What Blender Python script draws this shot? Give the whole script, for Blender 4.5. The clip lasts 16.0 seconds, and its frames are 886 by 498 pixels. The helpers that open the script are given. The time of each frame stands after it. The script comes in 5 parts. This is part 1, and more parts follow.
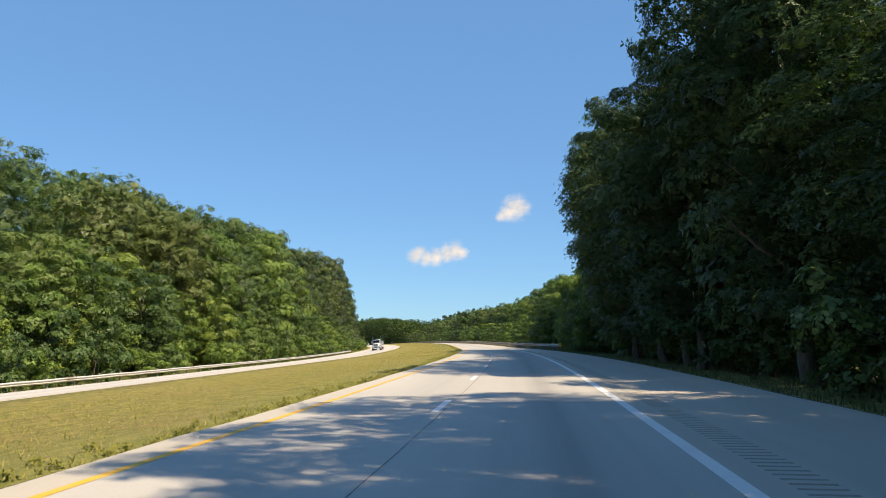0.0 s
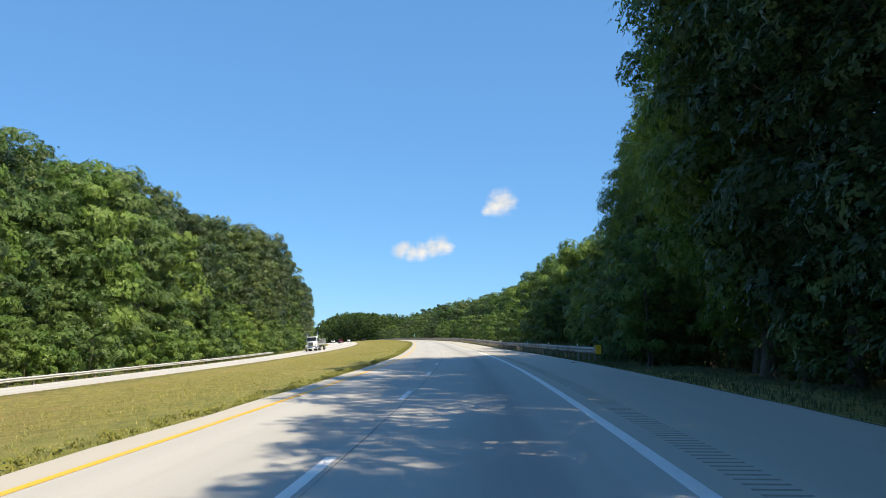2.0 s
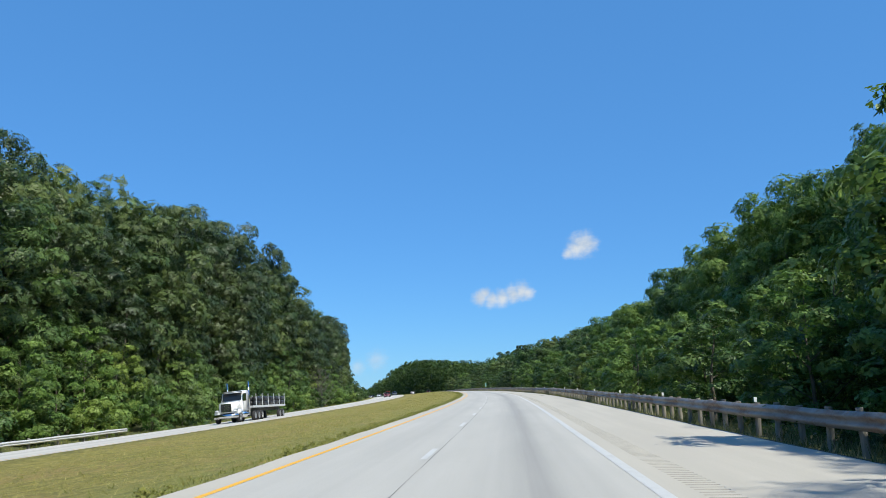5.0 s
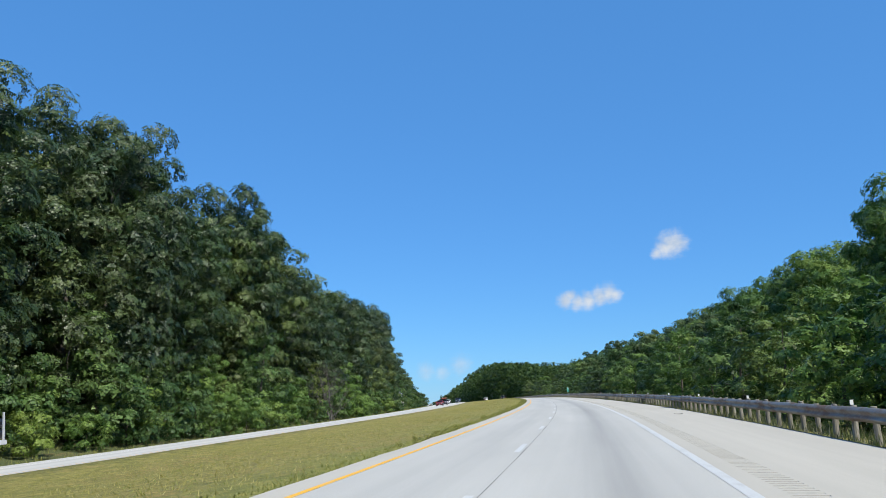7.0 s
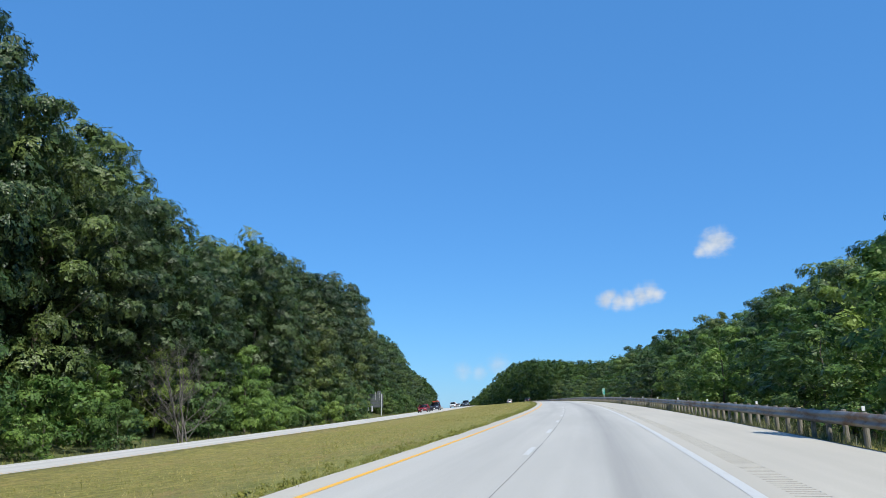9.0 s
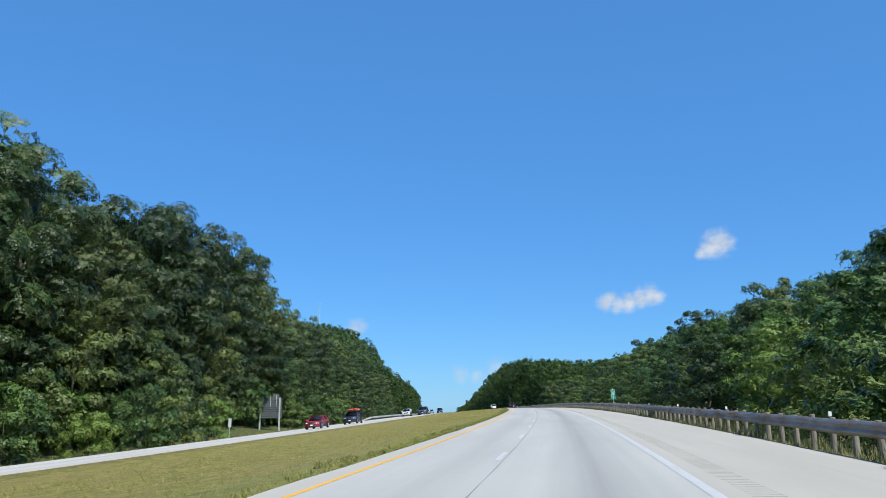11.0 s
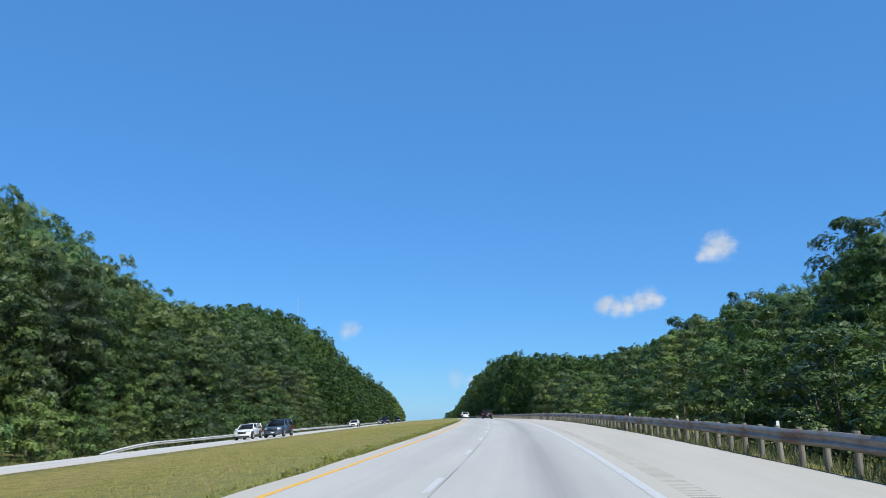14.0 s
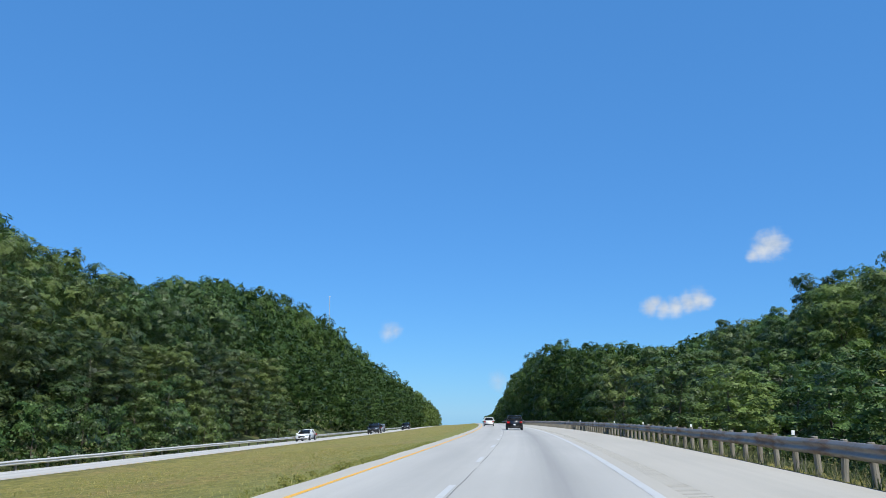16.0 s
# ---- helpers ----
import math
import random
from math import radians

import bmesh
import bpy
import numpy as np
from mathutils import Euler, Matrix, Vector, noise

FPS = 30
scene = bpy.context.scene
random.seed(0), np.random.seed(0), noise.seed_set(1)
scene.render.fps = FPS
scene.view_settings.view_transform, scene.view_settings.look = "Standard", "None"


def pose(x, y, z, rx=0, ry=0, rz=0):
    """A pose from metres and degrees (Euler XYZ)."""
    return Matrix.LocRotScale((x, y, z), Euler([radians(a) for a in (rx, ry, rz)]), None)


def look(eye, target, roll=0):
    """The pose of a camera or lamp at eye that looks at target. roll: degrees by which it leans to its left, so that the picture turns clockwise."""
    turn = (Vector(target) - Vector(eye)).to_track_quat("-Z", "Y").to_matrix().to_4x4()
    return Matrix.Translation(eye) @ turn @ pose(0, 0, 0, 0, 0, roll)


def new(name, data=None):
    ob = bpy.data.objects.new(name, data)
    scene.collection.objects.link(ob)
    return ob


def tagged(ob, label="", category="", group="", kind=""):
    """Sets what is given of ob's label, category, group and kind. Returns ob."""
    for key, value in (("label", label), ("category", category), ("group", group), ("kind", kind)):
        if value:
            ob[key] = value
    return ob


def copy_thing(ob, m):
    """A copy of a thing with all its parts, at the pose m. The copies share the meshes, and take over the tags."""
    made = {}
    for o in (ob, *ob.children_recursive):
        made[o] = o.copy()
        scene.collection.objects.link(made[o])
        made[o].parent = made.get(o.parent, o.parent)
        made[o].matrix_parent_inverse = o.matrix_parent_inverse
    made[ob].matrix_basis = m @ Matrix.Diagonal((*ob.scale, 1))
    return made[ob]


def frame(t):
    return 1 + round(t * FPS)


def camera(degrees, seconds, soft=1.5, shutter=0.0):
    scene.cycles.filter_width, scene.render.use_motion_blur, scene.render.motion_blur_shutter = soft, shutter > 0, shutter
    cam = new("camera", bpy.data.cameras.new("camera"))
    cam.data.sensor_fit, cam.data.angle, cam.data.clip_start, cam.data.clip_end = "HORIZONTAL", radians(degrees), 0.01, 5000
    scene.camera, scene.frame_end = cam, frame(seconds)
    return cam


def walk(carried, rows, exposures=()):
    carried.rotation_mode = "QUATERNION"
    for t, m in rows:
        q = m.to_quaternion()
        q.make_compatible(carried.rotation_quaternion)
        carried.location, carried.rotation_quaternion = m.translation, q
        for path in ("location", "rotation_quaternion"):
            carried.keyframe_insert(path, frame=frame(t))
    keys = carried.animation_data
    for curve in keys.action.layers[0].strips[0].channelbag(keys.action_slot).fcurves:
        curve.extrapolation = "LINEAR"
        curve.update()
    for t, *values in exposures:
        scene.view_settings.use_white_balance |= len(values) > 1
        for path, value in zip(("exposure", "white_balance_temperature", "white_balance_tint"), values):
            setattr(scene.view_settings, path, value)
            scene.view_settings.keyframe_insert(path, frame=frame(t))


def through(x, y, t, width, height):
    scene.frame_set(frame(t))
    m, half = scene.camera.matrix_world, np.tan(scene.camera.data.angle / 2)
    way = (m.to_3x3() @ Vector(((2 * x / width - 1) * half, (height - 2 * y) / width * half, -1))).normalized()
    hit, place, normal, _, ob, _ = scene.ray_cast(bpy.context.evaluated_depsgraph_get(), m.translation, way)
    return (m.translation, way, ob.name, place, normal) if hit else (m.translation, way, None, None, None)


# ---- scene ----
cam = camera(59.30, 16.0, soft=0.6)
# seconds, x, y, z, yaw, pitch, roll
ROWS = [
    (0.0, 0.09, 0.01, 1.650, 6.73, 7.22, 0.19),
    (0.5, -0.01, 15.26, 1.876, 7.05, 7.23, 0.20),
    (1.0, -0.24, 30.52, 2.084, 7.22, 7.14, 0.18),
    (1.5, -0.66, 45.76, 2.274, 6.43, 7.15, 0.15),
    (2.0, -1.25, 61.00, 2.446, 5.72, 6.92, 0.02),
    (2.5, -2.03, 76.23, 2.601, 6.89, 6.86, -0.19),
    (3.0, -3.02, 91.45, 2.737, 7.08, 7.44, -0.25),
    (3.5, -4.23, 106.65, 2.859, 6.70, 8.46, -0.39),
    (4.0, -5.62, 121.83, 2.975, 6.39, 9.30, -0.71),
    (4.5, -7.23, 137.00, 3.087, 8.75, 10.12, -0.92),
    (7.0, -16.72, 212.66, 3.774, 17.89, 11.05, -1.12),
    (7.5, -18.76, 227.78, 3.946, 19.03, 11.12, -0.90),
    (8.0, -20.89, 242.88, 4.122, 20.04, 11.06, -0.69),
    (8.5, -23.13, 257.96, 4.300, 20.62, 11.06, -0.55),
    (9.0, -25.54, 273.02, 4.464, 20.81, 11.11, -0.57),
    (11.5, -39.87, 347.92, 5.150, 20.75, 11.39, -0.51),
    (12.0, -43.10, 362.82, 5.273, 20.71, 11.30, -0.44),
    (12.5, -46.47, 377.69, 5.392, 20.67, 11.46, -0.41),
    (13.0, -49.97, 392.54, 5.507, 20.65, 11.70, -0.36),
    (13.5, -53.59, 407.35, 5.613, 20.62, 11.70, -0.24),
    (14.0, -57.35, 422.13, 5.709, 20.60, 11.70, -0.23),
    (14.5, -61.23, 436.88, 5.792, 20.72, 11.66, -0.07),
    (15.0, -65.25, 451.59, 5.863, 21.63, 11.76, 0.03),
    (15.5, -69.41, 466.27, 5.916, 22.71, 11.62, 0.12),
    (16.0, -73.73, 480.90, 5.952, 23.78, 11.90, 0.14),
]
EXPOSURES = [(0.0, 0.54, 8900, 13), (1.0, 0.56, 8800, 13), (1.8, 0.57, 8000, 9), (2.5, 0.53, 7300, 6), (3.3, 0.45, 6900, 5), (4.2, 0.28, 6650, 4), (7.0, 0.25, 6400, 6), (16.0, 0.17, 6250, 6)]
walk(cam, [(t, pose(x, y, z, 90 + pitch, 0, yaw) @ pose(0, 0, 0, 0, 0, roll)) for t, x, y, z, yaw, pitch, roll in ROWS], EXPOSURES)

# ---- alignment of the carriageway: heading (degrees, left positive) and grade (per cent) every 50 m ----
KNOTS = np.arange(-50.0, 951.0, 50.0)
HEADING = np.radians([-1.88, 0.0, 1.88, 4.26, 7.08, 7.21, 8.26, 10.43, 11.89, 13.54, 15.17, 17.07, 18.84, 20.15, 20.95, 21.4, 21.7, 21.9, 22.0, 22.0, 22.0])
GRADE = np.array([1.87, 1.56, 1.17, 0.79, 0.7, 1.06, 1.19, 0.91, 0.83, 0.73, 0.48, 0.1, -0.53, -0.84, -0.85, -0.9, -1.0, -1.1, -1.2, -1.2, -1.2]) / 100
STEP = 5.0
S_AXIS = np.arange(-50.0, 950.1, STEP)
_head = np.interp(S_AXIS, KNOTS, HEADING)
_x, _y = np.cumsum(-np.sin(_head)) * STEP, np.cumsum(np.cos(_head)) * STEP
_z = np.cumsum(np.interp(S_AXIS, KNOTS, GRADE)) * STEP
_x, _y, _z = _x - _x[10], _y - _y[10], _z - _z[10]
# straight on, beyond both ends, to the horizon
_a, _b = _head[0], _head[-1]
S_AXIS = np.concatenate([[-2550.0], S_AXIS, [3450.0]])
_x = np.concatenate([[_x[0] + np.sin(_a) * 2500], _x, [_x[-1] - np.sin(_b) * 2500]])
_y = np.concatenate([[_y[0] - np.cos(_a) * 2500], _y, [_y[-1] + np.cos(_b) * 2500]])
_z = np.concatenate([[_z[0]], _z, [_z[-1] - 60]])
_head = np.concatenate([[_a], _head, [_b]])


def road_xyz(s, e, h=0.0):
    """World place of chainage s, offset e (right positive) and height h over the carriageway. Arrays or numbers."""
    s, e = np.asarray(s, float), np.asarray(e, float)
    a = np.interp(s, S_AXIS, _head)
    return np.stack(np.broadcast_arrays(np.interp(s, S_AXIS, _x) + np.cos(a) * e, np.interp(s, S_AXIS, _y) + np.sin(a) * e, np.interp(s, S_AXIS, _z) + h), -1)


def heading(s):
    return math.degrees(float(np.interp(s, S_AXIS, _head)))


def rp(s, e, h=0.0):
    return Vector(road_xyz(s, e, h).tolist())


# the ground's cross-section: offsets and heights over the carriageway, with a hill on both sides that changes along the way
LEFT_SLOPE = ([-200, 100, 230, 300, 350, 450, 540, 620, 700, 780, 900, 1050], [0.45, 0.45, 0.48, 0.44, 0.30, 0.18, 0.22, 0.45, 0.55, 0.55, 0.3, 0.0])
RIGHT_SLOPE = ([-200, 100, 200, 300, 420, 520, 600, 700, 880, 1050], [0.10, 0.10, 0.22, 0.26, 0.20, 0.10, 0.06, 0.12, 0.1, 0.0])
RIGHT_DITCH = ([-200, 100, 140, 200, 950], [0.0, 0.0, 1.3, 2.0, 2.0])


def ground_h(s, e):
    s, e = np.broadcast_arrays(np.asarray(s, float), np.asarray(e, float))
    flat = np.interp(e, [-46, -42, -37, -34, -33, -21.5, -20, -14, -8, -5.75, -5.4, 7.2, 7.5, 9], [-2.2, -2.85, -2.8, -2.2, -2.0, -1.05, -1.1, -0.75, -0.25, -0.06, -0.06, -0.06, -0.05, -0.18])
    ls, rs, rd = (np.interp(s, *k) for k in (LEFT_SLOPE, RIGHT_SLOPE, RIGHT_DITCH))
    left = np.minimum(np.maximum(-46 - e, 0), 62) * ls + np.clip(-104 - e, 0, 300) * 0.04
    right = -rd * np.interp(e, [9, 14, 20, 30], [0, 0.8, 1, 1]) + np.minimum(np.maximum(e - 22, 0), 70) * rs + np.clip(e - 92, 0, 300) * 0.05
    bumps = np.where((e < -46) | (e > 12), 0.25 * np.sin(s * 0.21 + e * 0.13) + 0.2 * np.sin(e * 0.31 - s * 0.07), 0.0) + np.where((e < -6.5) & (e > -20), 0.05 * np.sin(s * 0.17) * np.sin(e * 0.5), 0)
    return flat + left + right + bumps


def gp(s, e, dh=0.0):
    """A place on the ground."""
    return rp(s, e, float(ground_h(s, e)) + dh)


# ---- light ----
SUN_BEARING, SUN_HEIGHT = 124.0, 52.0
world = bpy.data.worlds.new("sky")
scene.world = world
world.use_nodes = True
_wn, _wl = world.node_tree.nodes, world.node_tree.links
_sky = _wn.new("ShaderNodeTexSky")
_sky.sky_type = "NISHITA"
_sky.sun_disc = False
_sky.sun_elevation, _sky.sun_rotation = radians(SUN_HEIGHT), radians(SUN_BEARING)
_sky.air_density, _sky.dust_density, _sky.ozone_density = 1.0, 0.0, 3.0
_bg = _wn["Background"]
_bg.inputs["Strength"].default_value = 0.108
_tint = _wn.new("ShaderNodeMix")
_tint.data_type, _tint.blend_type = "RGBA", "MULTIPLY"
_tint.inputs[0].default_value, _tint.inputs[7].default_value = 1.0, (0.50, 0.82, 1.14, 1)
_wl.new(_sky.outputs[0], _tint.inputs[6])
_even = _wn.new("ShaderNodeMix")
_even.data_type = "RGBA"
_even.inputs[0].default_value, _even.inputs[7].default_value = 0.5, (0.86, 2.85, 6.9, 1)
_wl.new(_tint.outputs[2], _even.inputs[6])
_wl.new(_even.outputs[2], _bg.inputs["Color"])
sun_data = bpy.data.lights.new("sun", "SUN")
sun_data.energy, sun_data.angle, sun_data.color = 4.8, radians(0.6), (1.0, 0.95, 0.86)
sun = new("sun", sun_data)
_dir = Vector((math.sin(radians(SUN_BEARING)) * math.cos(radians(SUN_HEIGHT)), math.cos(radians(SUN_BEARING)) * math.cos(radians(SUN_HEIGHT)), math.sin(radians(SUN_HEIGHT))))
sun.matrix_world = look(_dir * 200, (0, 0, 0))


# ---- materials ----
class Mat:
    """A small builder for node materials."""

    def __init__(self, name, rough=0.6, metal=0.0):
        self.m = bpy.data.materials.new(name)
        self.m.use_nodes = True
        self.t = self.m.node_tree
        self.b = self.t.nodes["Principled BSDF"]
        self.b.inputs["Roughness"].default_value, self.b.inputs["Metallic"].default_value = rough, metal

    def node(self, kind, **inputs):
        n = self.t.nodes.new(kind)
        for k, v in inputs.items():
            self.put(n.inputs[int(k[1:]) if k[0] == "_" else k.replace("_", " ")], v)
        return n

    def put(self, socket, v):
        if isinstance(v, bpy.types.NodeSocket):
            self.t.links.new(v, socket)
        else:
            socket.default_value = v

    def noise(self, vec, scale, detail=4.0, rough=0.55):
        n = self.node("ShaderNodeTexNoise", Scale=scale, Detail=detail, Roughness=rough)
        if vec is not None:
            self.put(n.inputs["Vector"], vec)
        return n.outputs["Fac"]

    def ramp(self, fac, *stops):
        n = self.node("ShaderNodeValToRGB", Fac=fac)
        e = n.color_ramp.elements
        while len(e) < len(stops):
            e.new(0.5)
        for k, (p, c) in zip(e, stops):
            k.position, k.color = p, (*c, 1) if len(c) == 3 else c
        return n.outputs["Color"]

    def level(self, fac, lo, hi, a=0.0, b=1.0):
        n = self.node("ShaderNodeMapRange")
        for i, v in enumerate((fac, lo, hi, a, b)):
            self.put(n.inputs[i], v)
        return n.outputs[0]

    def math(self, op, a, b=0.0):
        n = self.node("ShaderNodeMath")
        n.operation = op
        self.put(n.inputs[0], a)
        self.put(n.inputs[1], b)
        return n.outputs[0]

    def mix(self, fac, a, b, mode="MIX"):
        n = self.node("ShaderNodeMix")
        n.data_type, n.blend_type = "RGBA", mode
        for i, v in ((0, fac), (6, a), (7, b)):
            self.put(n.inputs[i], (*v, 1) if isinstance(v, tuple) and len(v) == 3 else v)
        return n.outputs[2]

    def colour(self, v):
        self.put(self.b.inputs["Base Color"], (*v, 1) if isinstance(v, tuple) and len(v) == 3 else v)
        return self

    def bump(self, height, strength=0.3, dist=0.02):
        n = self.node("ShaderNodeBump", Height=height, Strength=strength, Distance=dist)
        self.put(self.b.inputs["Normal"], n.outputs[0])
        return self

    def where(self, kind="Object"):
        return self.node("ShaderNodeTexCoord").outputs[kind]

    def world_place(self):
        return self.node("ShaderNodeNewGeometry").outputs["Position"]

    def uv(self):
        n = self.node("ShaderNodeUVMap")
        n.uv_map = "road"
        return n.outputs[0]

    def split(self, v):
        n = self.node("ShaderNodeSeparateXYZ", Vector=v)
        return n.outputs[0], n.outputs[1]

    def stretch(self, v, x, y, z=1.0):
        n = self.node("ShaderNodeMapping", Vector=v)
        n.inputs["Scale"].default_value = (x, y, z)
        return n.outputs[0]


def plain(name, col, rough=0.5, metal=0.0, grain=0.12, scale=6.0):
    """A material of one colour with a little unevenness."""
    k = Mat(name, rough, metal)
    f = k.noise(k.where(), scale, 6)
    k.colour(k.mix(f, tuple(c * (1 - grain) for c in col), tuple(min(1, c * (1 + grain)) for c in col)))
    k.put(k.b.inputs["Roughness"], k.level(f, 0.3, 0.7, max(0.02, rough - 0.08), min(1, rough + 0.08)))
    return k.m


def concrete(name, base, lanes):
    """Worn concrete: fine aggregate, wheel tracks and oil along the lanes, blotches, transverse joints every 6 m."""
    k = Mat(name, 0.85)
    uv = k.uv()
    u, v = k.split(uv)
    grain, blotch = k.noise(uv, 22, 6, 0.7), k.noise(k.stretch(uv, 0.5, 0.06), 1.0, 5)
    long_streak = k.noise(k.stretch(uv, 2.2, 0.02), 1.0, 4)
    col = k.mix(k.level(blotch, 0.35, 0.65), tuple(c * 0.93 for c in base), tuple(c * 1.06 for c in base))
    col = k.mix(k.level(long_streak, 0.4, 0.7, 0, 0.35), col, tuple(c * 0.86 for c in base))
    col = k.mix(k.level(grain, 0.3, 0.7, 0, 0.45), col, tuple(c * 0.78 for c in base))
    for centre, width, depth in lanes:
        d = k.math("DIVIDE", k.math("ABSOLUTE", k.math("SUBTRACT", u, centre)), width)
        w = k.math("MULTIPLY", k.math("MULTIPLY", k.level(d, 0.15, 1.0, 1.0, 0.0), depth), k.level(long_streak, 0.25, 0.7, 0.6, 1.0))
        col = k.mix(w, col, (0.10, 0.10, 0.105))
    joint = k.math("ABSOLUTE", k.math("SUBTRACT", k.math("FRACT", k.math("DIVIDE", v, 6.1)), 0.5))
    col = k.mix(k.level(joint, 0.4982, 0.4992, 0.0, 0.16), col, (0.10, 0.10, 0.10))
    k.colour(col)
    k.bump(grain, 0.25, 0.006)
    return k.m


CONCRETE = concrete("concrete", (0.45, 0.432, 0.395), [(0.55, 0.85, 0.42), (-3.1, 0.9, 0.12), (-0.35, 0.4, 0.10), (1.5, 0.4, 0.10)])
SHOULDER = concrete("shoulder_concrete", (0.465, 0.428, 0.365), [(5.2, 1.6, 0.03)])
OPPOSITE = concrete("old_concrete", (0.54, 0.515, 0.47), [(-27.6, 0.9, 0.2), (-24.0, 0.9, 0.12)])


def line_paint(name, col, wear):
    k = Mat(name, 0.6)
    uv = k.uv()
    n, fine = k.noise(k.stretch(uv, 3.0, 0.8), 1.0, 6, 0.7), k.noise(uv, 30, 4, 0.7)
    col2 = k.mix(k.level(fine, 0.35, 0.7, 0, 0.3), col, tuple(c * 0.7 for c in col))
    k.colour(k.mix(k.level(n, 0.5, 0.72, 0, wear), col2, (0.40, 0.385, 0.36)))
    k.bump(fine, 0.2, 0.004)
    return k.m


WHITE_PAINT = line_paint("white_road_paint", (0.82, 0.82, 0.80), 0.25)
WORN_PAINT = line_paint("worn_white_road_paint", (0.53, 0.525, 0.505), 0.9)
YELLOW_PAINT = line_paint("yellow_road_paint", (0.80, 0.42, 0.03), 0.3)
# floor of the rumble grooves: dirt, and the shade of the cut, in one colour
GROOVE = plain("groove_dirt_and_shade", (0.28, 0.26, 0.22), 0.9, 0.0, 0.3, 3.0)
CRACK = plain("tar_joint", (0.13, 0.127, 0.12), 0.7)

k = Mat("ground_grass", 0.95)
uv = k.uv()
_u, _v = k.split(uv)
_big, _mid, _fine = k.noise(k.stretch(uv, 0.14, 0.05), 1.0, 4), k.noise(k.stretch(uv, 0.9, 0.6), 1.0, 8, 0.75), k.noise(k.stretch(uv, 1.0, 0.8), 9.0, 6, 0.8)
_c = k.ramp(_mid, (0.34, (0.125, 0.125, 0.020)), (0.5, (0.250, 0.225, 0.040)), (0.64, (0.385, 0.295, 0.085)))
_c = k.mix(k.level(_big, 0.42, 0.62, 0, 0.45), _c, (0.320, 0.245, 0.080))
_c = k.mix(k.level(_fine, 0.42, 0.60, 0, 0.8), _c, (0.120, 0.115, 0.022))
_thin = k.noise(k.stretch(uv, 3.4, 1.3), 1.0, 6, 0.8)
_c = k.mix(k.level(_thin, 0.52, 0.64, 0, 0.75), _c, (0.115, 0.100, 0.026))
_tuft = k.noise(k.stretch(uv, 2.6, 1.1), 1.0, 5, 0.75)
_c = k.mix(k.level(_tuft, 0.50, 0.62, 0, 0.6), _c, (0.400, 0.330, 0.085))
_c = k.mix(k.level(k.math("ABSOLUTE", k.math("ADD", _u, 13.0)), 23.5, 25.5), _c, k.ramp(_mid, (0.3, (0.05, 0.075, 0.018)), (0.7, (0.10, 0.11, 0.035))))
_c = k.mix(k.math("MULTIPLY", k.level(_u, -10.0, -6.6, 0.0, 0.55), k.level(_u, -5.0, -5.6)), _c, k.ramp(_mid, (0.35, (0.125, 0.150, 0.030)), (0.65, (0.235, 0.245, 0.060))))
_seed = k.noise(k.stretch(uv, 0.30, 0.10), 1.0, 3, 0.6)
_c = k.mix(k.math("MULTIPLY", k.level(_seed, 0.52, 0.66, 0.0, 0.5), k.level(_tuft, 0.45, 0.6)), _c, (0.300, 0.165, 0.075))
k.colour(_c).bump(k.math("ADD", _fine, _tuft), 0.8, 0.09)
GROUND = k.m


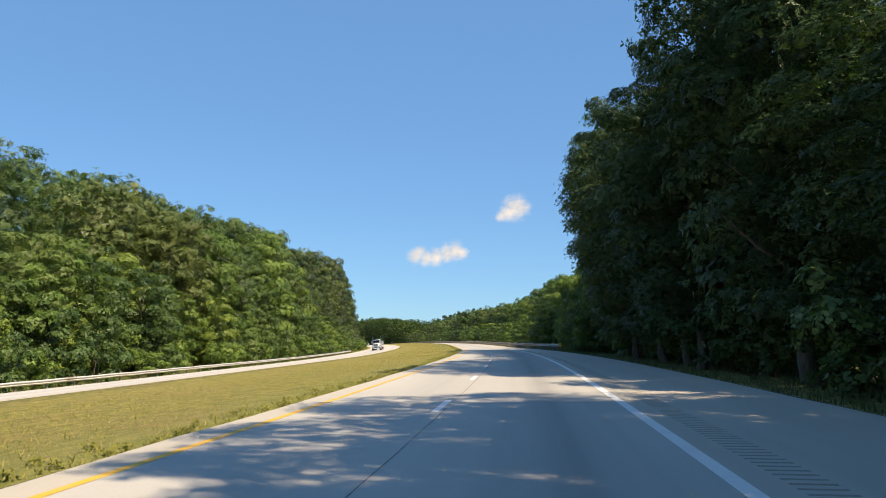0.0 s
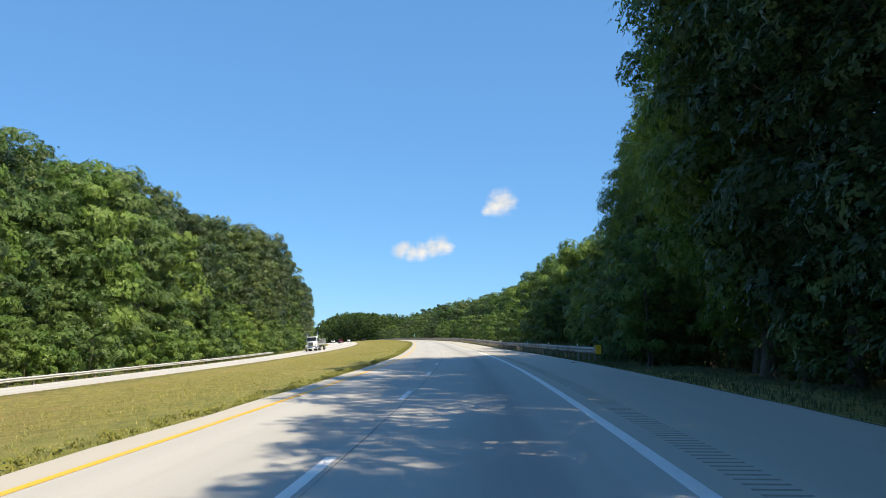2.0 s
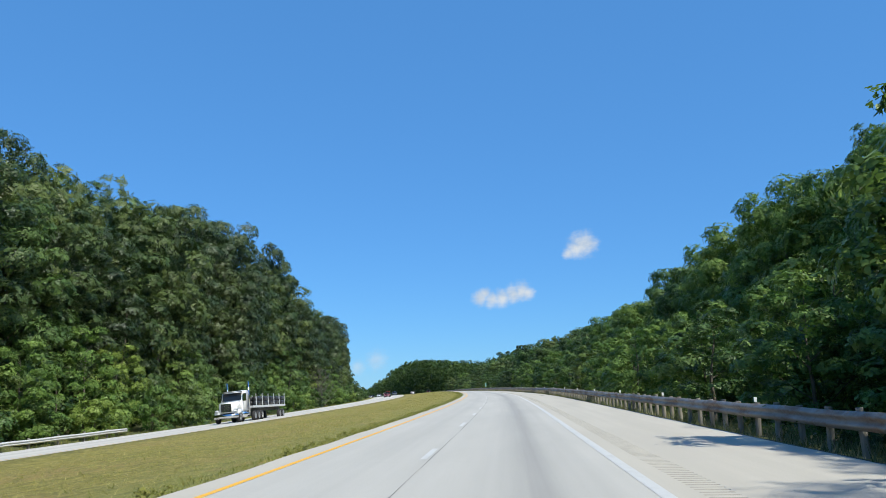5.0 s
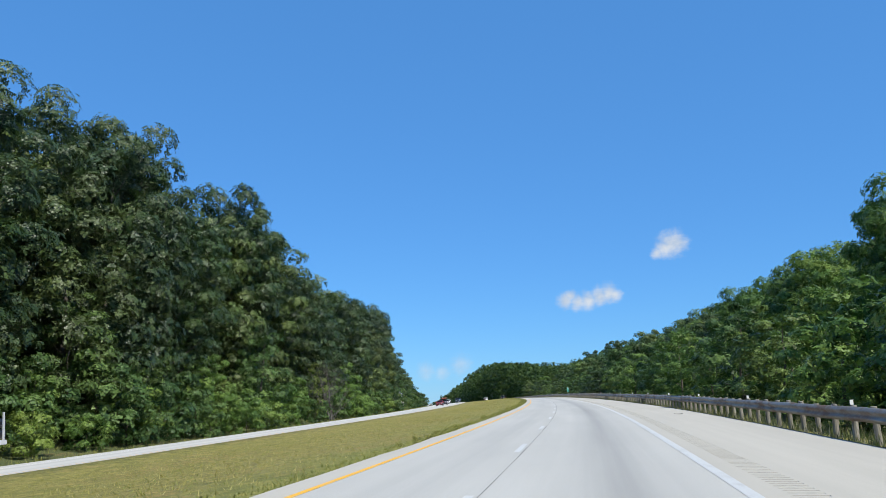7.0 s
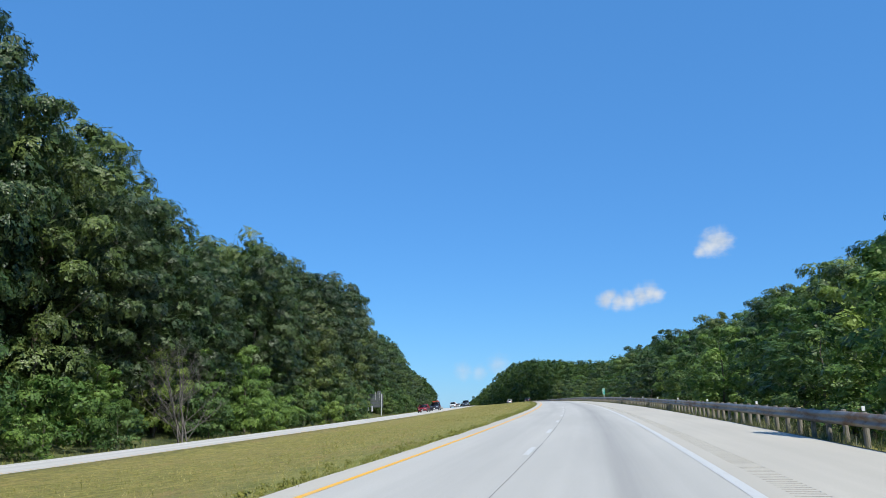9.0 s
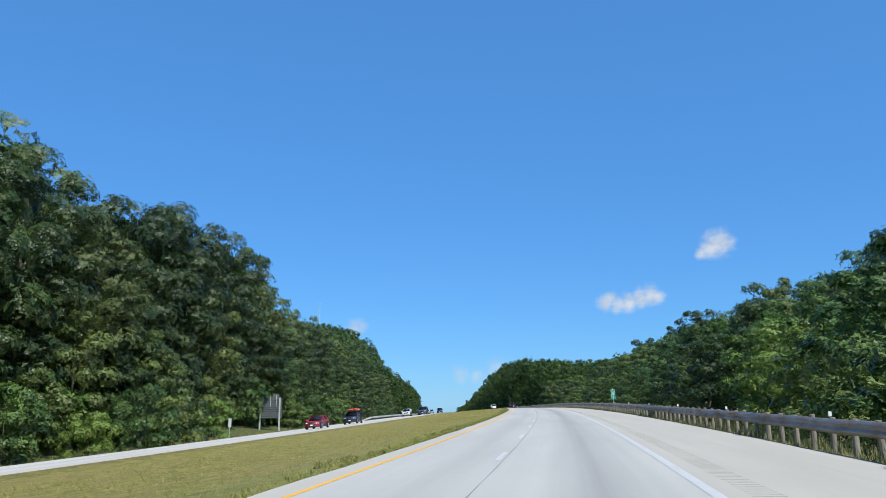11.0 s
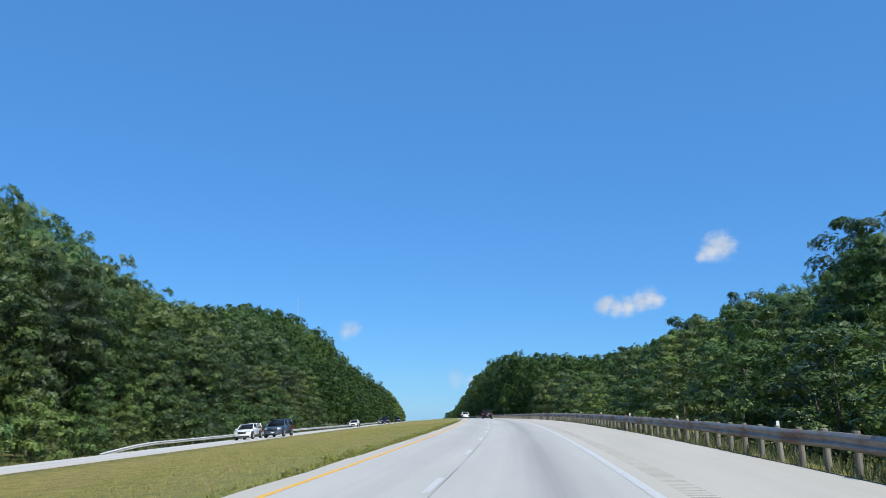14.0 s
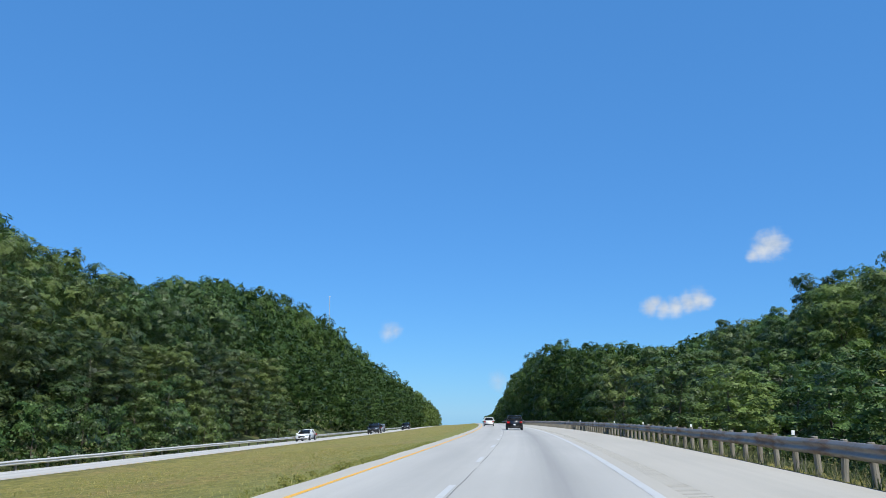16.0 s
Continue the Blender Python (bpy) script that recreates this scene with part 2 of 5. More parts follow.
def leaf_material(name, dark, mid, light, through=0.28, leaf=0.0, jitter=0.9, gloss=0.22):
    """Foliage: leaf by leaf, bough by bough and tree by tree of another green; light shines through.
    leaf: size of the single leaves of which a spray consists, with gaps between them."""
    k = Mat(name, 0.42)
    geo, info = k.node("ShaderNodeNewGeometry"), k.node("ShaderNodeObjectInfo")
    tone = k.node("ShaderNodeAttribute")
    tone.attribute_name = "tone"
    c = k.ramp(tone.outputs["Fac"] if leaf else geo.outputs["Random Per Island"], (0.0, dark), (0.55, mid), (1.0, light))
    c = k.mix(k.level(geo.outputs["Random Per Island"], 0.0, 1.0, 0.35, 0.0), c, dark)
    c = k.mix(k.level(geo.outputs["Random Per Island"], 0.85, 1.0, 0.0, 0.45), c, light)
    c = k.mix(k.level(info.outputs["Random"], 0.72, 1.0, 0, 0.55), c, tuple(x * y for x, y in zip(light, (1.15, 1.0, 0.8))))
    c = k.mix(k.level(info.outputs["Random"], 0.40, 0.0, 0, 0.6), c, tuple(x * y for x, y in zip(dark, (0.8, 1.0, 1.25))))
    k.b.inputs["Specular IOR Level"].default_value = gloss
    if leaf:
        cell = k.node("ShaderNodeTexVoronoi", Scale=1 / leaf)
        k.put(cell.inputs["Vector"], k.where())
        one = k.node("ShaderNodeSeparateColor", Color=cell.outputs["Color"])
        c = k.mix(k.level(one.outputs[0], 0.0, 0.6, 0.45, 0.0), c, dark)
        c = k.mix(k.level(one.outputs[0], 0.75, 1.0, 0.0, 0.45), c, light)
        # each leaf is turned a little off its bough's outward side
        out = k.node("ShaderNodeAttribute")
        out.attribute_name = "outward"
        world_out = k.node("ShaderNodeVectorTransform", Vector=out.outputs["Vector"])
        world_out.vector_type, world_out.convert_from, world_out.convert_to = "NORMAL", "OBJECT", "WORLD"

        def vec(op, a, b, c3=None):
            n = k.node("ShaderNodeVectorMath")
            n.operation = op
            for i, v in enumerate((a, b) + ((c3,) if c3 is not None else ())):
                k.put(n.inputs[i], v)
            return n.outputs[0]

        turned = vec("MULTIPLY_ADD", cell.outputs["Color"], (jitter,) * 3, vec("ADD", geo.outputs["Normal"], (-jitter / 2,) * 3))
        blend = vec("MULTIPLY_ADD", world_out.outputs[0], (0.8, 0.8, 0.8), turned)
        k.put(k.b.inputs["Normal"], vec("NORMALIZE", blend, (0, 0, 0)))
    else:
        # blades of a sward are lit like the sward: their normals lean upwards
        lean = k.node("ShaderNodeVectorMath")
        lean.operation = "MULTIPLY_ADD"
        k.put(lean.inputs[0], geo.outputs["Normal"])
        lean.inputs[1].default_value, lean.inputs[2].default_value = (0.6, 0.6, 0.6), (0, 0, 1)
        up = k.node("ShaderNodeVectorMath", _0=lean.outputs[0])
        up.operation = "NORMALIZE"
        k.put(k.b.inputs["Normal"], up.outputs[0])
    k.colour(c)
    tr = k.node("ShaderNodeBsdfTranslucent", Color=k.mix(0.4, c, (0.11, 0.26, 0.03)))
    mx = k.node("ShaderNodeMixShader")
    k.put(mx.inputs[0], through)
    k.put(mx.inputs[1], k.b.outputs[0])
    k.put(mx.inputs[2], tr.outputs[0])
    shade = mx.outputs[0]
    if leaf:
        gap = k.node("ShaderNodeMixShader")
        k.put(gap.inputs[0], k.math("GREATER_THAN", cell.outputs["Distance"], 0.57))
        k.put(gap.inputs[1], shade)
        k.put(gap.inputs[2], k.node("ShaderNodeBsdfTransparent").outputs[0])
        shade = gap.outputs[0]
    k.put(k.t.nodes["Material Output"].inputs[0], shade)
    return k.m


LEAF = leaf_material("leaves", (0.026, 0.054, 0.016), (0.090, 0.162, 0.044), (0.212, 0.305, 0.094), 0.24, 0.14)
LEAF_DARK = leaf_material("dark_leaves", (0.015, 0.031, 0.009), (0.062, 0.107, 0.027), (0.160, 0.216, 0.062), 0.16, 0.14, gloss=0.30)
LEAF_OAK = leaf_material("oak_leaves", (0.011, 0.024, 0.008), (0.046, 0.078, 0.022), (0.124, 0.164, 0.054), 0.13, 0.13, gloss=0.34)
LEAF_FAR = leaf_material("distant_leaves", (0.018, 0.036, 0.009), (0.072, 0.119, 0.027), (0.162, 0.220, 0.060), 0.16, 0.42, gloss=0.10)
# roadside foliage in two copies: darkened for shade, then brightened for sun
LEAF_SHADE = leaf_material("shaded_roadside_leaves", (0.018, 0.036, 0.015), (0.038, 0.072, 0.026), (0.085, 0.130, 0.046), 0.16, 0.105, gloss=0.10)
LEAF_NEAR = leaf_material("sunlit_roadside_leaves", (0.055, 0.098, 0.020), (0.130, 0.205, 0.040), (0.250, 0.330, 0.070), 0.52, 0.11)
LEAF_FRESH = leaf_material("fresh_leaves", (0.046, 0.092, 0.020), (0.155, 0.256, 0.054), (0.300, 0.410, 0.105), 0.32, 0.12)
LEAF_WEED = leaf_material("weed_leaves", (0.072, 0.085, 0.030), (0.140, 0.148, 0.054), (0.285, 0.245, 0.115), 0.35)
BLADE_GREEN = leaf_material("green_grass_blades", (0.17, 0.19, 0.045), (0.25, 0.255, 0.060), (0.34, 0.31, 0.095), 0.30)
BLADE = leaf_material("grass_blades", (0.27, 0.245, 0.060), (0.38, 0.32, 0.090), (0.52, 0.42, 0.16), 0.30)

k = Mat("bark", 0.95)
_n = k.noise(k.stretch(k.where(), 6, 6, 0.8), 1.0, 6, 0.7)
k.colour(k.ramp(_n, (0.3, (0.045, 0.036, 0.028)), (0.7, (0.16, 0.135, 0.11)))).bump(_n, 0.8, 0.04)
BARK = k.m
k = Mat("dead_wood", 0.95)
_n = k.noise(k.stretch(k.where(), 5, 5, 1), 1.0, 5, 0.7)
k.colour(k.ramp(_n, (0.3, (0.075, 0.066, 0.058)), (0.7, (0.17, 0.155, 0.14)))).bump(_n, 0.6, 0.02)
DEAD_WOOD = k.m
k = Mat("galvanised_steel", 0.6, 0.2)
_o = k.world_place()
_n, _r = k.noise(_o, 1.3, 6, 0.6), k.noise(k.stretch(_o, 1, 1, 3), 0.45, 6, 0.7)
_c = k.mix(_n, (0.16, 0.138, 0.12), (0.33, 0.31, 0.285))
_c = k.mix(k.level(_r, 0.50, 0.62, 0, 0.8), _c, (0.175, 0.095, 0.055))
k.colour(_c)
k.put(k.b.inputs["Metallic"], k.level(_r, 0.50, 0.64, 0.32, 0.0))
k.put(k.b.inputs["Roughness"], k.level(_r, 0.4, 0.64, 0.46, 0.85))
STEEL = k.m
k = Mat("bright_galvanised_steel", 0.5, 0.15)
_o = k.world_place()
_n, _r = k.noise(_o, 1.3, 6, 0.6), k.noise(k.stretch(_o, 1, 1, 3), 0.30, 6, 0.7)
k.colour(k.mix(k.level(_r, 0.56, 0.68, 0, 0.7), k.mix(_n, (0.42, 0.41, 0.39), (0.60, 0.60, 0.58)), (0.24, 0.15, 0.09)))
PALE_STEEL = k.m
k = Mat("weathered_post_wood", 0.9)
_n, _i = k.noise(k.stretch(k.where(), 14, 14, 1.6), 1.0, 6, 0.65), k.node("ShaderNodeObjectInfo").outputs["Random"]
_c = k.ramp(_n, (0.3, (0.16, 0.145, 0.12)), (0.7, (0.35, 0.325, 0.28)))
k.colour(k.mix(k.level(_i, 0, 1, 0, 0.55), _c, (0.17, 0.15, 0.13))).bump(_n, 0.6, 0.02)
POST_WOOD = k.m
ALUMINIUM = plain("bare_aluminium", (0.60, 0.61, 0.62), 0.5, 0.3, 0.15, 2.0)
# aluminium darkened for the guide sign: shade on its back is in the colour
SIGN_BACK = plain("shaded_sign_back", (0.14, 0.152, 0.165), 0.6, 0.2, 0.15, 2.0)
SIGN_GREEN = plain("green_sign_sheeting", (0.01, 0.34, 0.25), 0.4)
SIGN_WHITE = plain("white_sign_sheeting", (0.80, 0.80, 0.78), 0.4)
MARKER_YELLOW = plain("yellow_marker_sheeting", (0.86, 0.44, 0.015), 0.45)
BLACK = plain("black_plastic", (0.018, 0.018, 0.02), 0.5)
TYRE = plain("tyre_rubber", (0.022, 0.022, 0.023), 0.85)
RIM = plain("alloy_rim", (0.42, 0.42, 0.43), 0.35, 0.8)
CHROME = plain("chrome", (0.62, 0.62, 0.63), 0.12, 1.0, 0.03)
k = Mat("car_glass", 0.05)
k.colour((0.012, 0.015, 0.018))
CAR_GLASS = k.m
LAMP_GLASS = plain("headlight_glass", (0.62, 0.64, 0.66), 0.12)
TAIL_RED = plain("tail_light", (0.45, 0.01, 0.01), 0.2)


def car_paint(name, col, metal=0.3):
    k = Mat(name, 0.32, metal)
    k.colour(col)
    k.b.inputs["Coat Weight"].default_value = 0.8
    k.b.inputs["Coat Roughness"].default_value = 0.06
    n = k.noise(k.where(), 1.6, 5)
    k.put(k.b.inputs["Roughness"], k.level(n, 0.3, 0.7, 0.27, 0.42))
    return k.m


PAINT_WHITE = car_paint("white_car_paint", (0.75, 0.75, 0.74), 0.0)
PAINT_RED = car_paint("red_car_paint", (0.30, 0.012, 0.02))
PAINT_BLUE = car_paint("blue_grey_car_paint", (0.085, 0.115, 0.16), 0.5)
PAINT_BLACK = car_paint("black_car_paint", (0.012, 0.013, 0.016))
PAINT_NAVY = car_paint("navy_car_paint", (0.02, 0.028, 0.05))
PAINT_SILVER = car_paint("silver_car_paint", (0.42, 0.43, 0.45), 0.6)
KAYAK_ORANGE = plain("orange_polyethylene", (0.80, 0.12, 0.03), 0.4)
KAYAK_RED = plain("red_polyethylene", (0.72, 0.06, 0.02), 0.4)
# ---- mesh helpers ----
def np_mesh(name, verts, faces, material, uvs=None, smooth=False):
    """A mesh from arrays: verts (n, 3), faces (m, 3 or 4)."""
    verts, faces = np.ascontiguousarray(verts, np.float32), np.ascontiguousarray(faces, np.int32)
    me = bpy.data.meshes.new(name)
    m, c = faces.shape
    me.vertices.add(len(verts))
    me.vertices.foreach_set("co", verts.ravel())
    me.loops.add(m * c)
    me.loops.foreach_set("vertex_index", faces.ravel())
    me.polygons.add(m)
    me.polygons.foreach_set("loop_start", np.arange(0, m * c, c, dtype=np.int32))
    me.polygons.foreach_set("loop_total", np.full(m, c, dtype=np.int32))
    me.polygons.foreach_set("use_smooth", np.full(m, smooth, dtype=bool))
    if uvs is not None:
        layer = me.uv_layers.new(name="road")
        layer.data.foreach_set("uv", np.ascontiguousarray(np.asarray(uvs, np.float32)[faces.ravel()]).ravel())
    me.update(calc_edges=True)
    me.materials.append(material)
    return me


def part(name, bm, material, parent=None, label="", smooth=False, bevel=0.0):
    """Link a bmesh as one mesh object, under a thing or a part."""
    if bevel:
        bmesh.ops.bevel(bm, geom=bm.edges[:], offset=bevel, segments=2, affect="EDGES", clamp_overlap=True)
    bmesh.ops.recalc_face_normals(bm, faces=bm.faces[:])
    me = bpy.data.meshes.new(name)
    bm.to_mesh(me)
    bm.free()
    if smooth:
        me.polygons.foreach_set("use_smooth", np.ones(len(me.polygons), dtype=bool))
    me.materials.append(material)
    ob = new(name, me)
    if parent:
        ob.parent = parent
    if label:
        ob["label"] = label
    return ob


def child(name, mesh, parent, m=None, label=""):
    ob = new(name, mesh)
    ob.parent = parent
    if m is not None:
        ob.matrix_basis = m
    if label:
        ob["label"] = label
    return ob


def box(bm, x0, x1, y0, y1, z0, z1, m=None):
    geo = bmesh.ops.create_cube(bm, size=1.0)["verts"]
    for v in geo:
        v.co = Vector(((x0 + x1) / 2 + v.co.x * (x1 - x0), (y0 + y1) / 2 + v.co.y * (y1 - y0), (z0 + z1) / 2 + v.co.z * (z1 - z0)))
        if m is not None:
            v.co = m @ v.co
    return geo


def rod(bm, a, b, r0, r1=None, n=10):
    a, b = Vector(a), Vector(b)
    d = b - a
    m = Matrix.Translation((a + b) / 2) @ d.to_track_quat("Z", "Y").to_matrix().to_4x4()
    bmesh.ops.create_cone(bm, cap_ends=True, segments=n, radius1=r0, radius2=r0 if r1 is None else r1, depth=d.length, matrix=m)


def prism(bm, outline, x0, x1, taper=None):
    """A side outline of (y, z) drawn out across x; taper(y, z) scales x."""
    f = taper or (lambda y, z: 1.0)
    a = [bm.verts.new((x0 * f(y, z), y, z)) for y, z in outline]
    b = [bm.verts.new((x1 * f(y, z), y, z)) for y, z in outline]
    bm.faces.new(a)
    bm.faces.new(b[::-1])
    for i in range(len(outline)):
        j = (i + 1) % len(outline)
        bm.faces.new((a[i], b[i], b[j], a[j]))


def strip(name, s_values, e_values, material, heights=0.0):
    """A sheet along the road: a grid of chainages and offsets, with road coordinates as its uv."""
    s, e = np.meshgrid(np.asarray(s_values, float), np.asarray(e_values, float), indexing="ij")
    h = heights(s, e) if callable(heights) else np.full_like(s, heights)
    xyz = road_xyz(s.ravel(), e.ravel(), h.ravel())
    n, m = s.shape
    i = (np.arange(n - 1)[:, None] * m + np.arange(m - 1)[None]).ravel()
    faces = np.stack([i, i + 1, i + m + 1, i + m], 1)
    return np_mesh(name, xyz, faces, material, np.stack([e.ravel(), s.ravel()], 1), smooth=True)


# ---- ground and carriageways ----
S_GROUND = np.concatenate([[-2500, -1200, -600, -300], np.arange(-150, 700, 5.0), np.arange(700, 951, 10.0), [1100, 1400, 2000, 3400]])
E_GROUND = np.concatenate([[-900, -500, -300, -180], np.arange(-130, -60, 10.0), np.arange(-60, -36, 4.0), [-37, -34, -33.0, -32.8, -21.7, -21.5, -20, -17, -14, -11, -8, -6.5, -5.75, -5.5, 7.2, 7.5, 9], np.arange(12, 60, 4.0), [70, 80, 92, 110, 150, 250, 500, 1200, 2800]])


def sunk(s, e):
    """The ground, lying a little lower under the pavements."""
    return ground_h(s, e) - np.where((e > -5.7) & (e < 7.4), 0.25, 0) - np.where((e > -32.9) & (e < -21.6), 0.25, 0)


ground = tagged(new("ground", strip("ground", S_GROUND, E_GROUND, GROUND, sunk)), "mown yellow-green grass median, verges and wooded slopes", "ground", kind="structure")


def rough_edge(values, s, amount, seed):
    return values + amount * (np.sin(s * 1.7 + seed) + np.sin(s * 0.63 + 2 * seed)) * 0.5


S_ROAD = np.arange(-120.0, 930.0, 2.5)
road = tagged(new("road", strip("road", S_ROAD, [-5.0, -4.4, -3.1, -1.8, -0.35, 0.55, 1.5, 2.1, 2.5], CONCRETE)), "worn pale grey concrete carriageway with darker wheel tracks", "road", kind="structure")


def left_shoulder():
    s, e = np.meshgrid(S_ROAD, [-5.65, -5.65, -5.3, -5.0], indexing="ij")
    h = np.zeros_like(s)
    h[:, 0] = -0.3
    e[:, :2] = rough_edge(e[:, :2].T, S_ROAD, 0.06, 1.3).T
    i = (np.arange(len(S_ROAD) - 1)[:, None] * 4 + np.arange(3)[None]).ravel()
    return np_mesh("pavement", road_xyz(s.ravel(), e.ravel(), h.ravel()), np.stack([i, i + 1, i + 5, i + 4], 1), SHOULDER, np.stack([e.ravel(), s.ravel()], 1))


def right_shoulder():
    s, e = np.meshgrid(S_ROAD, [3.6, 4.6, 6.0, 7.4, 7.4], indexing="ij")
    h = np.zeros_like(s)
    h[:, 4] = -0.3
    e[:, 3:] = rough_edge(e[:, 3:].T, S_ROAD, 0.05, 4.1).T
    i = (np.arange(len(S_ROAD) - 1)[:, None] * 5 + np.arange(4)[None]).ravel()
    return np_mesh("pavement", road_xyz(s.ravel(), e.ravel(), h.ravel()), np.stack([i, i + 1, i + 6, i + 5], 1), SHOULDER, np.stack([e.ravel(), s.ravel()], 1))


tagged(new("pavement", left_shoulder()), "narrow pale concrete shoulder beside the grass median", "shoulder", kind="structure")
tagged(new("pavement", right_shoulder()), "wide beige concrete breakdown shoulder", "shoulder", kind="structure")


def rumble(first, last, e):
    """Ground-in grooves 0.3 m apart. e: outer edge, four edges of the grooved strip, outer edge."""
    pitch = 0.305
    n = int((last - first) / pitch)
    s = (first + pitch * np.arange(n)[:, None] + np.array([0.0, 0.03, 0.08, 0.11])).ravel()
    dep = np.tile([0.0, -0.013, -0.013, 0.0], n)
    S, E = np.meshgrid(s, np.array(e), indexing="ij")
    H = np.where((E > (e[1] + e[2]) / 2) & (E < (e[3] + e[4]) / 2), dep[:, None], 0.0)
    m = len(e)
    i = (np.arange(len(s) - 1)[:, None] * m + np.arange(m - 1)[None]).ravel()
    me = np_mesh("rumble_strip", road_xyz(S.ravel(), E.ravel(), H.ravel()), np.stack([i, i + 1, i + m + 1, i + m], 1), SHOULDER, np.stack([E.ravel(), S.ravel()], 1))
    me.materials.append(GROOVE)
    row, col = i // m, i % m
    me.polygons.foreach_set("material_index", ((col == 2) & (row % 4 < 3)).astype(np.int32))
    return me


GROOVES_END = -12.0 + 0.305 * (int(652.0 / 0.305) - 1) + 0.11
tagged(new("pavement", rumble(-12.0, 640.0, [2.5, 2.95, 2.955, 3.5, 3.505, 3.6])), "rumble strip of ground-in grooves in the concrete shoulder", "rumble strip", kind="structure")
for a, b, e in ((-120.0, -12.0, [2.5, 3.6]), (GROOVES_END, 927.5, [2.5, 3.6])):
    tagged(new("pavement", strip("pavement", np.linspace(a, b, int((b - a) / 5) + 1), e, SHOULDER)), "plain concrete of the shoulder", "shoulder", kind="structure")


def opp_h(s, e):
    return np.interp(e, [-33, -21.5], [-2.0, -1.05])


tagged(new("road", strip("road", np.arange(-120.0, 930.0, 5.0), [-33, -29.5, -27.6, -24, -22.1, -21.5], OPPOSITE, opp_h)), "pale concrete opposite carriageway", "road", kind="structure")
S_LINE = np.arange(-100.0, 800.0, 1.5)
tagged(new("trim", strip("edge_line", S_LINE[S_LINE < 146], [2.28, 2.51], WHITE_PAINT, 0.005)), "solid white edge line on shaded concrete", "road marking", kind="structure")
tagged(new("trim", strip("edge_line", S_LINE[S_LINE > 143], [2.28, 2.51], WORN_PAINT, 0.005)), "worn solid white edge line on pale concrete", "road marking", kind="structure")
tagged(new("trim", strip("edge_line", S_LINE, [-5.03, -4.89], YELLOW_PAINT, 0.005)), "solid yellow edge line beside the median", "road marking", kind="structure")
tagged(new("trim", strip("edge_line", np.arange(-100.0, 800.0, 4.0), [-22.3, -22.15], YELLOW_PAINT, lambda s, e: opp_h(s, e) + 0.006)), "solid yellow edge line of the opposite carriageway", "road marking", kind="structure")
tagged(new("trim", strip("edge_line", np.arange(-100.0, 800.0, 4.0), [-29.6, -29.45], WHITE_PAINT, lambda s, e: opp_h(s, e) + 0.006)), "solid white edge line of the opposite carriageway", "road marking", kind="structure")
for s0 in [120.0 + 12.85 * i for i in range(-13, 5)] + [247.64 + 12.19 * i for i in range(-5, 44)]:
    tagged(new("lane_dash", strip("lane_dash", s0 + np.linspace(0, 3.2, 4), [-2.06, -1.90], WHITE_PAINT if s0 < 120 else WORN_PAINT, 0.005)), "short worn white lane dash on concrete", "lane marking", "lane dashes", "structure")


def joint_strip():
    s = np.arange(-60.0, 640.0, 0.8)
    w = 0.009 + 0.006 * np.sin(s * 0.7) * np.sin(s * 0.19 + 1)
    mid = -1.82 + 0.004 * np.sin(s * 1.3) + 0.006 * np.sin(s * 0.11)
    S = np.stack([s, s], 1)
    E = np.stack([mid - w, mid + w], 1)
    i = (np.arange(len(s) - 1) * 2)
    return np_mesh("joint", road_xyz(S.ravel(), E.ravel(), 0.004), np.stack([i, i + 1, i + 3, i + 2], 1), CRACK, np.stack([E.ravel(), S.ravel()], 1))


tagged(new("trim", joint_strip()), "dark sealed joint along the middle of the carriageway", "joint", kind="structure")

# ---- trees ----
RNG = np.random.default_rng(7)


def unit(v):
    return v / np.maximum(np.linalg.norm(v, axis=-1, keepdims=True), 1e-9)


def leaf_blades(centres, normals, length, width):
    """One pointed leaf or small spray a centre: (3n, 3) verts."""
    n = len(centres)
    t = unit(np.cross(normals, RNG.normal(size=(n, 3))))
    b = np.cross(normals, t)
    L, W = np.broadcast_to(length, n)[:, None] / 2, np.broadcast_to(width, n)[:, None] / 2
    return np.stack([centres - t * L * 0.8 - b * W, centres - t * L * 0.5 + b * W, centres + t * L * 1.2], 1).reshape(-1, 3)


def profile(u, shape, peak=0.35):
    """Half-width of a crown at height u, 0 to 1: widest below the middle, domed at the top."""
    low = 0.62 + 0.38 * np.clip(u / peak, 0, 1) if peak < 0.5 else 0.34 + 0.66 * np.clip(u / peak, 0, 1)
    high = np.sqrt(np.clip(1 - np.clip((u - peak) / (1.03 - peak), 0, 1) ** 2.4, 0, 1))
    return np.clip(low * high * (1 - shape * 0.5 * u), 0.12, 1)


